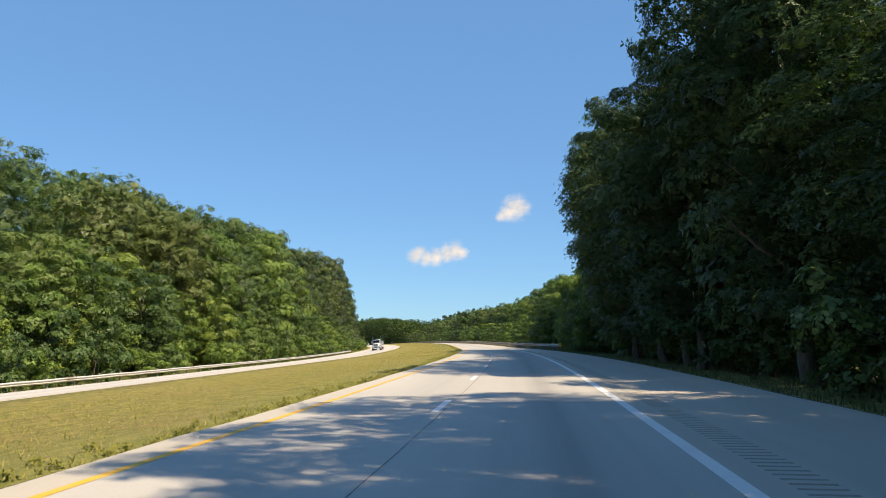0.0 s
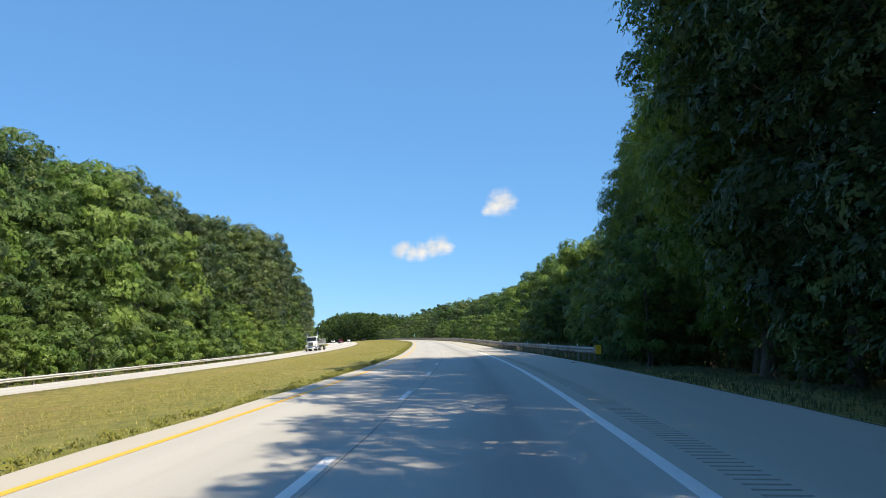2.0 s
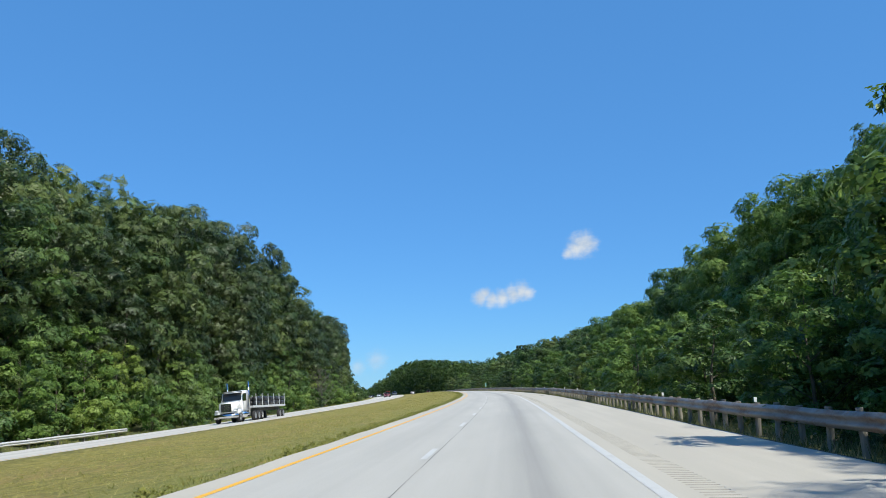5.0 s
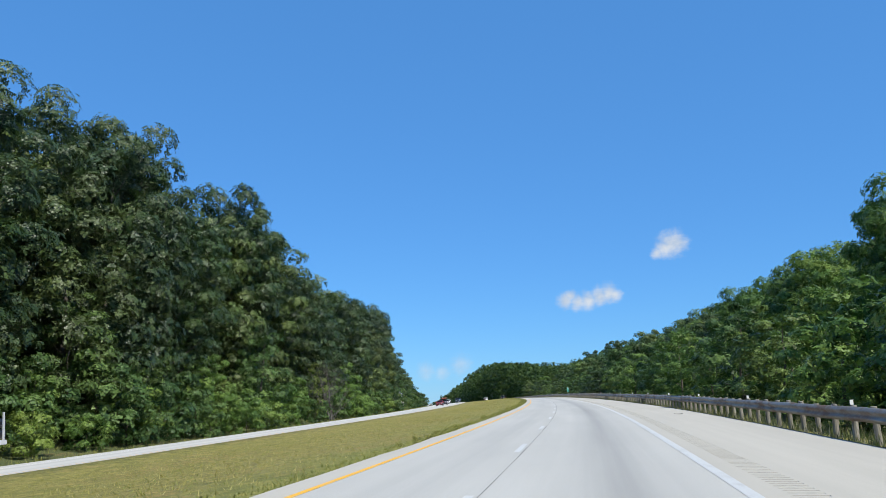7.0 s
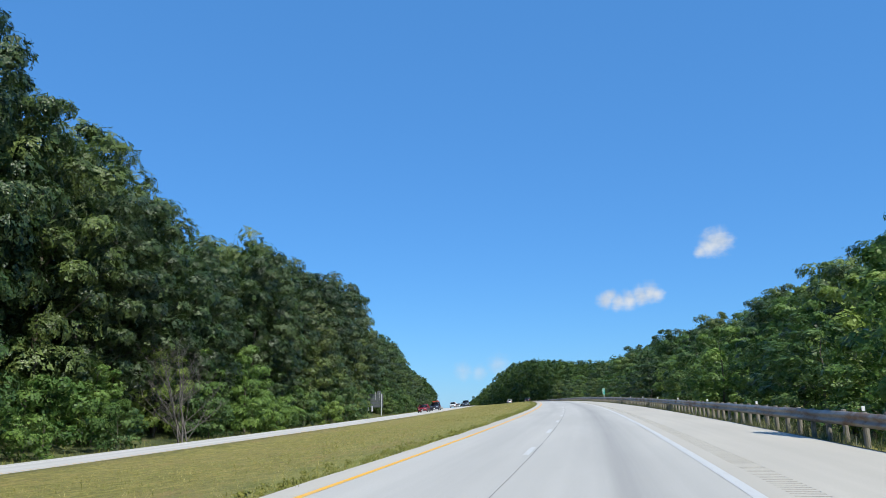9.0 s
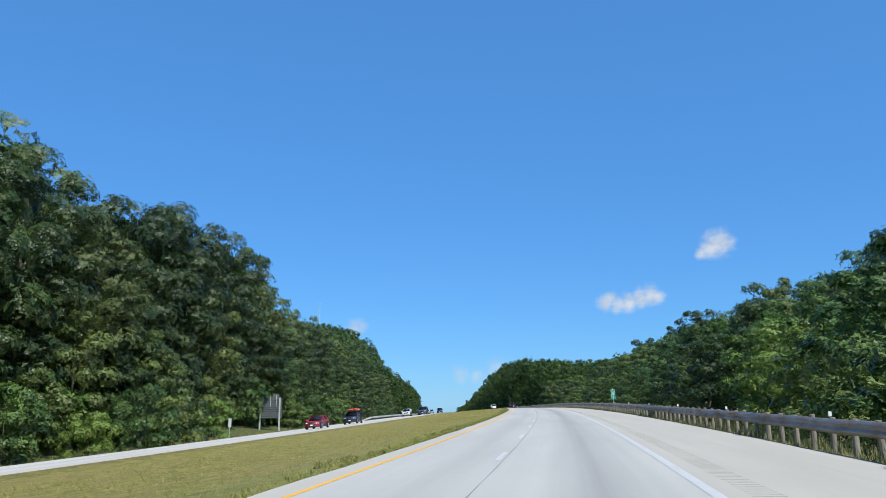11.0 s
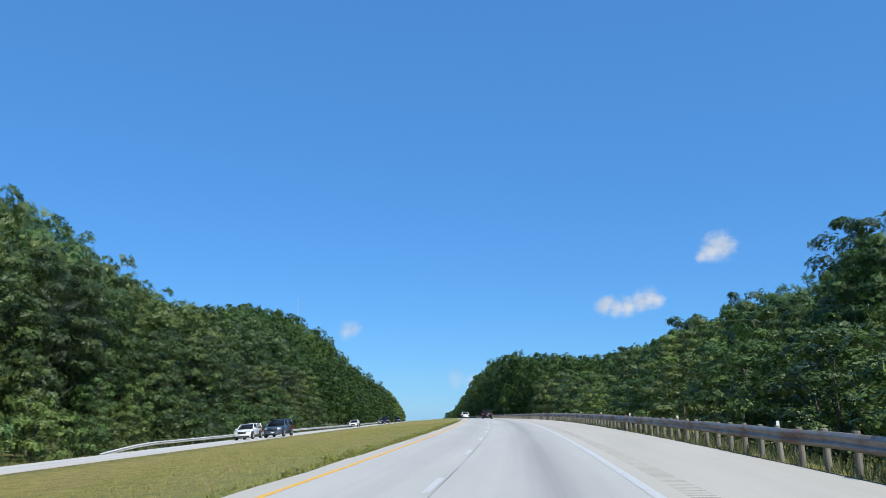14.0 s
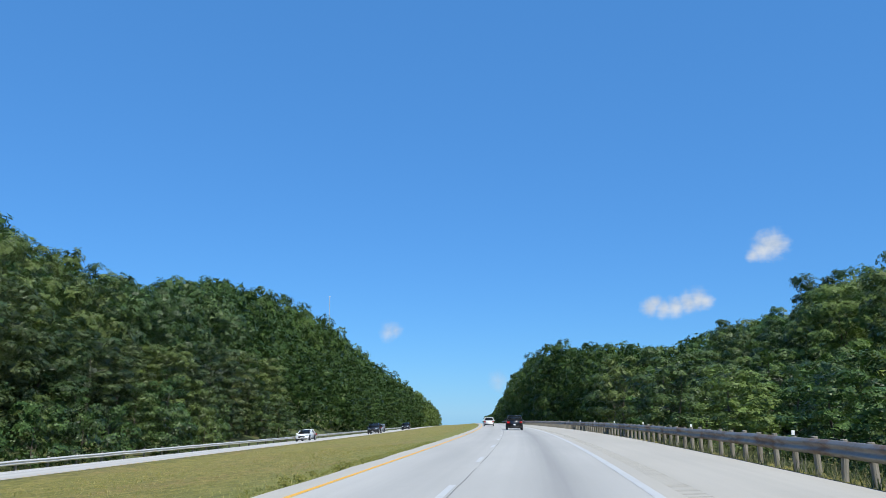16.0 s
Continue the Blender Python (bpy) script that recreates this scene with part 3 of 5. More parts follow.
def crown_points(height, radius, base, lobes, per_lobe, shape=0.0, peak=0.35, droop=0.76):
    """Leaf places, normals, outward sides and tones on an uneven crown of many separate boughs."""
    # boughs keep apart from one another: of eight tries, the place farthest from the others
    span, centre, side, us = (height - base), np.zeros((lobes, 3)), np.zeros((lobes, 3)), np.zeros(lobes)
    for i in range(lobes):
        u = 0.02 + 0.96 * RNG.random(9) ** 0.85
        ang = RNG.random(9) * 2 * np.pi
        rr = radius * profile(u, shape, peak) * (0.58 + 0.40 * np.sqrt(RNG.random(9)))
        tries = np.stack([np.cos(ang) * rr, np.sin(ang) * rr, base + span * u], 1)
        far = np.linalg.norm((tries[:, None] - centre[None, :i]) * np.array([1, 1, 1.3]), axis=-1).min(1) if i else np.zeros(9)
        j = int(np.argmax(far))
        centre[i], side[i], us[i] = tries[j], (np.cos(ang[j]), np.sin(ang[j]), 0), u[j]
    size = radius * (0.20 + 0.20 * RNG.random(lobes)) * (1.12 - 0.35 * us)
    d = unit(RNG.normal(size=(lobes, per_lobe, 3)) * np.array([1, 1, 0.8]) + np.array([0, 0, 0.55]) + 0.55 * side[:, None])
    r = size[:, None] * (0.48 + 0.58 * RNG.random((lobes, per_lobe)) ** 0.6 + 0.25 * (RNG.random((lobes, per_lobe)) < 0.06))
    p = centre[:, None] + d * r[..., None] * np.array([1.25, 1.25, droop])
    p[..., 2] -= 0.07 * (np.linalg.norm(p[..., :2] - centre[:, None, :2], axis=-1) ** 2) / size[:, None]
    d = d.reshape(-1, 3)
    outward = unit(d + 0.35 * np.repeat(side, per_lobe, 0) + np.array([0, 0, 0.15]))
    tone = np.clip(np.repeat(RNG.random(lobes), per_lobe) * 0.7 + 0.3 * RNG.random(lobes * per_lobe), 0, 1)
    return p.reshape(-1, 3), unit(d + RNG.normal(size=d.shape) * 0.32 + np.array([0, 0, 0.3])), outward, tone


def crown_arrays(height, radius, base, lobes, per_lobe, leaf, shape=0.0, core=300, peak=0.35):
    """Corners of all leaves of a crown, and a tone and an outward side for each corner."""
    p, n, outward, tone = crown_points(height, radius, base, lobes, per_lobe, shape, peak)
    p[:, 2] = np.maximum(p[:, 2], 0.15)
    size = leaf * (0.65 + 0.8 * RNG.random(len(p)))
    v = [leaf_blades(p, n, size, size * 0.9)]
    # sprays inside, which close the crown; their dark tones paint in its shade
    u = RNG.random(core)
    z = base + (height - base) * (0.05 + 0.85 * u)
    pr = radius * 0.68 * profile(u, shape, peak)
    a, r = RNG.random(core) * 2 * np.pi, np.sqrt(RNG.random(core)) * pr
    q = np.stack([np.cos(a) * r, np.sin(a) * r, z], 1)
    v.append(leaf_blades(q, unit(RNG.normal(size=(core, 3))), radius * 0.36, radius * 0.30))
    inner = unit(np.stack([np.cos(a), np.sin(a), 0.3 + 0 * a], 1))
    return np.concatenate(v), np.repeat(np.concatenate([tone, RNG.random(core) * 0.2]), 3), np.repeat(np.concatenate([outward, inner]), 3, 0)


def leafy(name, verts, tone, outward, material):
    me = np_mesh(name, verts, triangles(len(verts)), material)
    me.attributes.new("tone", "FLOAT", "POINT").data.foreach_set("value", np.ascontiguousarray(tone, np.float32))
    me.attributes.new("outward", "FLOAT_VECTOR", "POINT").data.foreach_set("vector", np.ascontiguousarray(outward, np.float32).ravel())
    return me


def triangles(n_verts):
    return np.arange(n_verts).reshape(-1, 3)


def tube(points, radii, sides=7):
    """Arrays of a bent, tapering tube."""
    pts, verts, faces = [Vector(p) for p in points], [], []
    for i, p in enumerate(pts):
        d = (pts[min(i + 1, len(pts) - 1)] - pts[max(i - 1, 0)]).normalized()
        x = d.orthogonal().normalized()
        y = d.cross(x)
        for j in range(sides):
            a = 2 * math.pi * j / sides
            verts.append(p + (x * math.cos(a) + y * math.sin(a)) * radii[i])
    for i in range(len(pts) - 1):
        for j in range(sides):
            k2 = (j + 1) % sides
            faces.append((i * sides + j, i * sides + k2, (i + 1) * sides + k2, (i + 1) * sides + j))
    return np.array([tuple(v) for v in verts]), np.array(faces)


def branched(rnd, height, r0, limbs, spread, rise=0.6, twigs=0, lean=0.04, sides=7, from_=0.25):
    """A trunk with limbs (and twigs), as arrays."""
    vs, fs, n = [], [], 0

    def add(points, radii, k):
        nonlocal n
        v, f = tube(points, radii, k)
        vs.append(v)
        fs.append(f + n)
        n += len(v)

    top = Vector((rnd.uniform(-lean, lean) * height, rnd.uniform(-lean, lean) * height, height))
    spine = [Vector((0, 0, -0.4)).lerp(top, f) + Vector((rnd.uniform(-1, 1), rnd.uniform(-1, 1), 0)) * 0.02 * height * (f > 0.05) for f in (0, 0.06, 0.25, 0.45, 0.65, 0.82, 1.0)]
    add(spine, [r0 * k for k in (1.35, 1.0, 0.82, 0.62, 0.45, 0.28, 0.06)], sides)
    for i in range(limbs):
        f = from_ + (0.95 - from_) * (i + rnd.random()) / limbs
        x = f * (len(spine) - 1)
        a = spine[int(x)].lerp(spine[min(int(x) + 1, len(spine) - 1)], x % 1)
        ang, ln = rnd.uniform(0, 2 * math.pi), spread * (1.1 - 0.7 * f) * rnd.uniform(0.7, 1.15)
        out = Vector((math.cos(ang), math.sin(ang), rise * rnd.uniform(0.6, 1.5)))
        mid, end = a + out * ln * 0.5, a + out * ln + Vector((0, 0, 0.12 * ln))
        r = r0 * (0.5 - 0.35 * f)
        add([a, mid, end], [r, r * 0.6, r * 0.15], max(4, sides - 2))
        for _ in range(twigs):
            g = rnd.uniform(0.3, 1.0)
            p = a.lerp(mid, g * 2) if g < 0.5 else mid.lerp(end, g * 2 - 1)
            q = p + Vector((rnd.uniform(-1, 1), rnd.uniform(-1, 1), rnd.uniform(0.1, 1.3))).normalized() * ln * rnd.uniform(0.25, 0.55)
            add([p, p.lerp(q, 0.5) + Vector((0, 0, 0.05)), q], [r * 0.4, r * 0.25, r * 0.08], 4)
    return np.concatenate(vs), np.concatenate(fs)


def make_tree(kind, height, radius, base, lobes, per_lobe, leaf, material, shape=0.0, core=300, limbs=9, sides=7, peak=0.35):
    """A tree at the origin: an empty with a trunk and a crown."""
    thing = new(kind)
    rnd = random.Random(int(height * 100) + lobes)
    v, f = branched(rnd, height * 0.86, height * 0.0135, limbs, radius * 0.8, sides=sides)
    child("trunk", np_mesh("trunk", v, f, BARK, smooth=True), thing)
    v, tone, outward = crown_arrays(height, radius, base, lobes, per_lobe, leaf, shape, core, peak)
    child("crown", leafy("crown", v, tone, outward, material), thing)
    return thing


class Stand:
    """Trees that look alike, placed one by one: the first is the original, the others are copies."""

    def __init__(self, thing, label, category, group):
        self.thing, self.used = tagged(thing, label, category, group), False
        self.tall = max(v.co.z for ob in thing.children for v in ob.data.vertices)

    def stand(self, s, e, height, wide=1.0, lean=(0.0, 0.0)):
        """One more at a place of the plan, so high; low ones are broader for their height."""
        k = height / self.tall
        self.place(gp(s, e), PLACES.uniform(0, 360), k ** 0.55 * wide, lean, k)

    def place(self, where, turn, size=1.0, lean=(0.0, 0.0), up=None):
        if any((where - spot).length < gap for spot, gap in CLEARINGS):
            return
        m = Matrix.Translation(where) @ pose(0, 0, 0, lean[0], lean[1], turn) @ Matrix.Diagonal((size, size, up or size * RNG.uniform(0.93, 1.07), 1))
        if self.used:
            copy_thing(self.thing, m @ Matrix.Diagonal((*(1 / x for x in self.thing.scale), 1)))
        else:
            self.thing.matrix_basis, self.used = m, True


CLEARINGS = [(gp(454, -40.5), 5.0), (gp(449, -42.0), 6.5), (gp(444, -43.0), 5.5), (gp(438, -41.0), 5.5), (gp(428, -39.0), 5.0), (gp(444, -37.5), 5.0), (gp(434, -35), 4.5), (gp(424, -36), 3.5), (gp(416, -34), 3.5), (gp(349, -38.5), 6.0), (gp(341, -37), 4.5)]
NEAR = [
    Stand(make_tree("tree", 23.0, 5.4, 1.8, 62, 190, 0.42, LEAF_SHADE, 0.1, 500, 14, 9, 0.62), "tall broadleaf tree at the edge of the wood, shade put into its leaf colour", "tree", "roadside trees"),
    Stand(make_tree("tree", 26.0, 6.0, 2.0, 66, 190, 0.43, LEAF_SHADE, 0.1, 550, 15, 9, 0.6), "tall oak with drooping branches, shade put into its leaf colour", "tree", "roadside trees"),
    Stand(make_tree("tree", 25.0, 5.6, 1.9, 64, 190, 0.42, LEAF_NEAR, 0.2, 500, 13, 9, 0.5), "tall green broadleaf tree beside the road, sunlight put into its leaf colour", "tree", "roadside trees"),
]
MIDDLE = [
    Stand(make_tree("tree", 20.0, 5.5, 0.9, 40, 118, 0.64, LEAF, 0.3, 200), "green broadleaf tree with a rounded crown", "tree", "forest edge trees"),
    Stand(make_tree("tree", 22.5, 5.3, 1.4, 42, 118, 0.64, LEAF_DARK, 0.35, 200, peak=0.42), "dark green broadleaf tree with a tall uneven crown", "tree", "forest edge trees"),
    Stand(make_tree("tree", 17.0, 5.2, 0.6, 40, 118, 0.64, LEAF_FRESH, 0.3, 200), "light yellow-green broadleaf tree in full leaf", "tree", "forest edge trees"),
    Stand(make_tree("tree", 24.0, 6.0, 2.4, 40, 118, 0.64, LEAF_DARK, 0.2, 200, peak=0.55), "tall spreading dark green oak", "tree", "forest edge trees"),
    Stand(make_tree("tree", 25.0, 6.2, 2.0, 42, 118, 0.66, LEAF_OAK, 0.2, 200, peak=0.5), "very dark green oak towering over the forest edge", "tree", "forest edge trees"),
]
YOUNG = [
    Stand(make_tree("young_tree", 9.0, 2.6, 0.5, 26, 68, 0.44, LEAF_FRESH, 0.35, 80, 6, 6), "young light green tree in front of the wood", "tree", "young trees"),
    Stand(make_tree("young_tree", 11.0, 2.9, 0.8, 28, 68, 0.46, LEAF, 0.45, 90, 6, 6), "slender young green tree in front of the wood", "tree", "young trees"),
    Stand(make_tree("young_tree", 10.0, 3.0, 0.6, 28, 68, 0.45, LEAF_DARK, 0.4, 90, 6, 6), "bushy dark green young tree behind the guardrail", "tree", "young trees"),
]
SHRUBS = [
    Stand(make_tree("shrub", 3.6, 2.3, 0.1, 16, 52, 0.43, LEAF_FRESH, 0.1, 45, 4, 5), "leafy light green shrub at the foot of the trees", "shrub", "undergrowth shrubs"),
    Stand(make_tree("shrub", 4.6, 2.6, 0.1, 17, 52, 0.45, LEAF, 0.2, 45, 4, 5), "dense green shrub at the foot of the trees", "shrub", "undergrowth shrubs"),
    Stand(make_tree("shrub", 4.2, 2.4, 0.1, 17, 52, 0.43, LEAF_DARK, 0.2, 45, 4, 5), "dense dark green shrub at the foot of the trees", "shrub", "undergrowth shrubs"),
]


# height of the canopy over the carriageway, by offset, along the way
CANOPY_S = list(range(60, 701, 20)) + [740, 780, 820, 900, 980, 1100, 1250, 1400, 1550]
CANOPY_LEFT = {
    -40: [16, 17, 18, 19, 19, 20, 20, 21, 22, 22, 22, 19, 16, 15, 14, 13, 14, 13, 12, 8, 8, 6.2, 3.8, 2.5, 1.8, 1.2, 1.2, 1.2, 1.5, 1.2, 1.5, 2.5, 4.2, 6, 6.5, 7.2, 13, 14, 13, 11, 11, 12],
    -44: [22, 18, 19, 20, 21, 22, 22, 23, 24, 24, 25, 26, 25, 27, 24, 20, 23, 24, 24, 21, 18, 15, 12, 10.2, 9.2, 9, 8.8, 9.2, 9.8, 10.5, 11, 11.5, 12, 13, 14, 16, 18, 20, 20, 20, 17, 14],
    -48: [48, 20, 21, 22, 22, 23, 24, 24, 25, 26, 26, 28, 28, 30, 28, 22, 24, 25, 26, 23, 23, 20.5, 18, 18, 16, 13, 11.5, 11.8, 12, 12, 13, 14, 14, 15, 16, 18, 20, 24, 27, 25, 22, 19],
    -56: [48, 22, 23, 24, 25, 26, 27, 28, 29, 30, 30, 31, 32, 33, 35, 31, 25, 28, 30, 27, 25, 26, 25, 20, 21, 21, 19, 20, 24, 25, 24, 22, 21, 19, 20, 22, 24, 28, 33, 36, 32, 28],
    -66: [48, 48, 26, 28, 29, 30, 31, 32, 33, 34, 35, 36, 36, 38, 39, 40, 36, 30, 32, 33, 33, 32, 35, 32, 26, 24, 25, 22, 23, 27, 31, 34, 35, 36, 39, 40, 40, 38, 38, 45, 46, 40],
    -80: [48, 48, 48, 30, 33, 34, 36, 37, 38, 39, 41, 42, 43, 44, 45, 46, 47, 45, 37, 37, 40, 42, 40, 44, 41, 36, 30, 30, 28, 26, 30, 34, 38, 42, 45, 46, 48, 48, 48, 48, 48, 48],
    -100: [48, 48, 48, 48, 48, 39, 42, 44, 45, 46, 47, 48, 48, 48, 48, 48, 48, 48, 48, 48, 48, 46, 48, 48, 48, 48, 48, 46, 41, 38, 34, 32, 36, 45, 48, 48, 48, 48, 48, 48, 48, 48],
}
CANOPY_RIGHT = {
    10: [45, 32, 31, 14, 9, 8, 8.5, 8.5, 8.5, 8.2, 7, 6.5, 6.5, 6.8, 7.5, 8.2, 8.8, 6, 6.2, 6, 5.5, 5.8, 6.5, 5, 5.8, 7, 8.5, 10.8, 13, 16, 17, 18, 20, 20, 20, 19, 16, 13, 8.8, 8.5, 11.2, 14],
    14: [48, 48, 44, 41, 11.2, 11.5, 10.5, 11.2, 11.2, 10.8, 8.2, 9.2, 8.8, 8.2, 9, 9.5, 9.8, 7.8, 7.5, 7.8, 7.5, 7, 7.2, 7.5, 6.5, 7, 8.2, 10, 12, 14, 17, 19, 21, 24, 24, 25, 23, 20, 17, 11.8, 11.5, 14],
    18: [48, 48, 48, 48, 45, 14, 13, 14, 14, 14, 13, 10.5, 10.5, 10, 10.2, 11.2, 11.5, 11.5, 9.5, 9, 9.5, 8.8, 8.5, 8.8, 9.2, 8, 8.5, 9.5, 11.2, 14, 16, 18, 21, 24, 26, 27, 28, 27, 24, 19, 14, 14],
    24: [48, 48, 48, 48, 48, 35, 18, 17, 17, 17, 17, 16, 13, 14, 12, 13, 14, 14, 11.5, 12, 11.5, 11.8, 11.2, 11, 10.8, 10, 10, 10.5, 11, 12, 14, 17, 19, 23, 26, 28, 30, 33, 34, 31, 26, 21],
    32: [48, 48, 48, 48, 48, 48, 48, 23, 22, 22, 21, 20, 21, 16, 17, 18, 16, 17, 17, 15, 16, 15, 14, 13.5, 13.5, 14.5, 15.5, 13.5, 14.5, 15.5, 15.5, 16.5, 19.5, 23.5, 27, 28, 31, 34, 39, 41, 38, 32],
    40: [48, 48, 48, 48, 48, 48, 48, 48, 29, 28, 26, 29, 24, 24, 20, 20, 22, 19, 19, 20, 18, 19, 18, 16.5, 17.5, 17.5, 17.5, 17.5, 15.5, 17.5, 17.5, 17.5, 17.5, 21.5, 27, 28, 32, 35, 40, 46, 47, 41],
    52: [48, 48, 48, 48, 48, 48, 48, 48, 48, 40, 35, 32, 34, 36, 31, 27, 24, 26, 24, 24, 24, 22, 24, 23.5, 21.5, 22.5, 23.5, 21.5, 21.5, 18.5, 19.5, 20.5, 21.5, 21.5, 25, 27, 32, 36, 41, 48, 48, 48],
    70: [48, 48, 48, 48, 48, 48, 48, 48, 48, 48, 48, 48, 48, 42, 42, 44, 44, 40, 31, 32, 32, 30, 30, 29.5, 29.5, 32.5, 31.5, 29.5, 28.5, 28.5, 27.5, 27.5, 23.5, 26.5, 28, 25, 31, 37, 44, 48, 48, 48],
    95: [48, 48, 48, 48, 48, 48, 48, 48, 48, 48, 48, 48, 48, 48, 48, 48, 48, 48, 48, 48, 48, 40, 40, 38.5, 38.5, 39.5, 39.5, 39.5, 39.5, 38.5, 37.5, 36.5, 36.5, 35.5, 32, 32, 34, 36, 44, 48, 48, 48],
}


def canopy(s, e):
    """How high the wood may stand over the carriageway at a place."""
    table = CANOPY_LEFT if e < 0 else CANOPY_RIGHT
    keys = sorted(table)
    return float(np.interp(e, keys, [np.interp(s, CANOPY_S, table[x]) for x in keys]))


def room(s, e):
    """Height of a full-grown tree at a place, over its own ground, so that its crown too keeps under the canopy."""
    near, more = (3.0, 3.5) if e < 0 else (-5.0, 2.5)
    top = min(canopy(s, e) + 1.0, canopy(s, e + near) + more, canopy(s - 6, e) + 3.0, canopy(s + 6, e) + 3.0)
    return top - float(ground_h(s, e))


def right_edge(s):
    """Offset of the right wood's front trunks."""
    return float(np.interp(s, [-60, 20, 60, 85, 100, 110, 120, 130, 140, 150, 160, 170, 180, 206, 250, 290, 350, 430, 520, 600, 660, 720, 800, 900], [10.8, 10.4, 10.6, 11.8, 14.6, 17.0, 20.6, 22.8, 24.8, 26.4, 27.0, 27.4, 27.2, 28.0, 28.5, 29.0, 30.0, 33.0, 36.0, 32.0, 22.0, 16.0, 15.0, 15.0]))


def left_edge(s):
    return float(np.interp(s, [-60, 200, 300, 420, 500, 620, 700, 760, 1000], [-45.5, -46.0, -46.5, -45.0, -46.5, -46.0, -42.0, -41.0, -41.0]))


PLACES = random.Random(3)
# right wood, near part
s = -22.0
while s < 176:
    e = right_edge(s) + PLACES.uniform(-0.4, 1.6)
    tall = min(canopy(s, e) - float(ground_h(s, e)) if s > 60 else 99, float(np.interp(s, [-20, 11, 14, 23, 28, 42, 47, 51, 58, 70, 76, 86, 98, 106, 120, 150], [21.5, 21.5, 9, 9, 25, 25, 20, 20, 19, 20, 24.8, 28, 33, 34, 32, 33])))
    NEAR[2 if s > 99 else PLACES.choice((0, 1))].stand(s, e, tall * PLACES.uniform(0.9, 1.03), 1.0, (0, PLACES.uniform(-4, 0)))
    s += PLACES.uniform(5.5, 8.0)
s = -20.0
while s < 170:
    e = right_edge(s) + PLACES.uniform(6, 9)
    MIDDLE[PLACES.choice((0, 1, 3))].stand(s, e, min(room(s, e) if s > 60 else 99, 16 if s < 75 else 13) * PLACES.uniform(0.85, 1.0))
    s += PLACES.uniform(6.5, 9)
# lower trees in front of it
s = 119.0
while s < 240:
    e = float(np.interp(s, [119, 140, 170, 206, 240], [12.5, 14.5, 16.5, 20.5, 23.0])) + PLACES.uniform(0, 2)
    YOUNG[PLACES.choice((0, 0, 1))].stand(s, e, min(room(s, e), 13) * PLACES.uniform(0.75, 1.0))
    s += PLACES.uniform(4.0, 6.0)
# right wood beyond the rail
s = 178.0
while s < 640:
    e = right_edge(s) + PLACES.uniform(0, 4)
    MIDDLE[PLACES.choice((2, 2, 2, 0) if s < 270 else (0, 2, 2, 0, 2, 1) if s < 420 else (0, 0, 1, 1, 2, 3))].stand(s, e, min(room(s, e), 28) * PLACES.uniform(0.8, 1.1))
    if PLACES.random() < 0.85:
        YOUNG[PLACES.choice((0, 0, 1) if s < 400 else (1, 2, 2))].place(gp(s + 3, right_edge(s) - PLACES.uniform(2, 5)), PLACES.uniform(0, 360), PLACES.uniform(0.55, 1.0))
    s += PLACES.uniform(6.0, 8.5) * (1 if s < 420 else 1.25)
# young growth stepping up from the rail to the right wood
for row, (e0, s) in enumerate(((13.5, 162.0), (17.5, 176.0), (22.0, 190.0), (26.5, 300.0), (30.0, 420.0))):
    while s < 600:
        e = e0 + PLACES.uniform(-1.5, 1.5)
        if e < right_edge(s) - 1.5:
            YOUNG[PLACES.choice((0, 0, 1) if s < 400 else (1, 1, 2, 2, 0))].stand(s, e, max(3.0, min(room(s, e), 11) * PLACES.uniform(0.65, 1.0)), 1.15)
        s += PLACES.uniform(6.5, 10.5) * (1 if s < 420 else 1.4)
# single trees that stand out of the canopy: chainage, offset, top over the carriageway, kind
for s, e, top, which in ((326, -50, 35.2, 4), (333, -52, 31.0, 3), (293, -48, 32.5, 4), (286, -52, 34.0, 4), (300, -54, 33.0, 1), (241, -65, 36.5, 1), (225, -79, 38.2, 3), (430, -47, 27.0, 4), (443, -57, 31.0, 4), (445, -50, 25.0, 4), (452, -50, 28.0, 4), (459, -50, 27.2, 3), (465, -50, 25.4, 4), (355, -56, 33.0, 1), (227, 27, 20.8, 2), (186, 21.5, 17.8, 2), (290, 31, 21.3, 2), (347, 30, 18.3, 2), (349, 37, 21.0, 2), (466, 38, 20.8, 3), (505, 36, 20.6, 3), (498, 33, 17.0, 0), (459, 32, 16.5, 1), (485, 42, 20.2, 1), (586, 52, 25.5, 1), (610, 48, 24.0, 3)):
    MIDDLE[which].stand(s, e, top - float(ground_h(s, e)), 0.92)
# left wood
s = 34.0
while s < 640:
    e = left_edge(s) - PLACES.uniform(0, 4)
    MIDDLE[PLACES.choice((1, 3, 4, 4, 4) if 235 < s < 365 else (1, 3, 4, 4, 4) if s > 365 else (0, 1, 1, 3, 4) if s > 200 else (0, 0, 1, 2, 2, 3))].stand(s, e, min(room(s, e) if s > 104 else min(room(104, e), 15.5), 37 if 285 < s < 335 else 32) * PLACES.uniform(0.78, 1.08) * (0.85 if s < 125 else 0.78 if 440 < s < 505 else 1))
    if PLACES.random() < 0.9:
        YOUNG[PLACES.choice((0, 0, 1) if s < 380 else (1, 2, 2, 2))].place(gp(s + PLACES.uniform(-2, 4), left_edge(s) + PLACES.uniform(1, 4)), PLACES.uniform(0, 360), PLACES.uniform(0.7, 1.3) * (1 if s < 480 else 0.7))
    s += PLACES.uniform(6.0, 8.5) * (1 if s < 480 else 1.3)
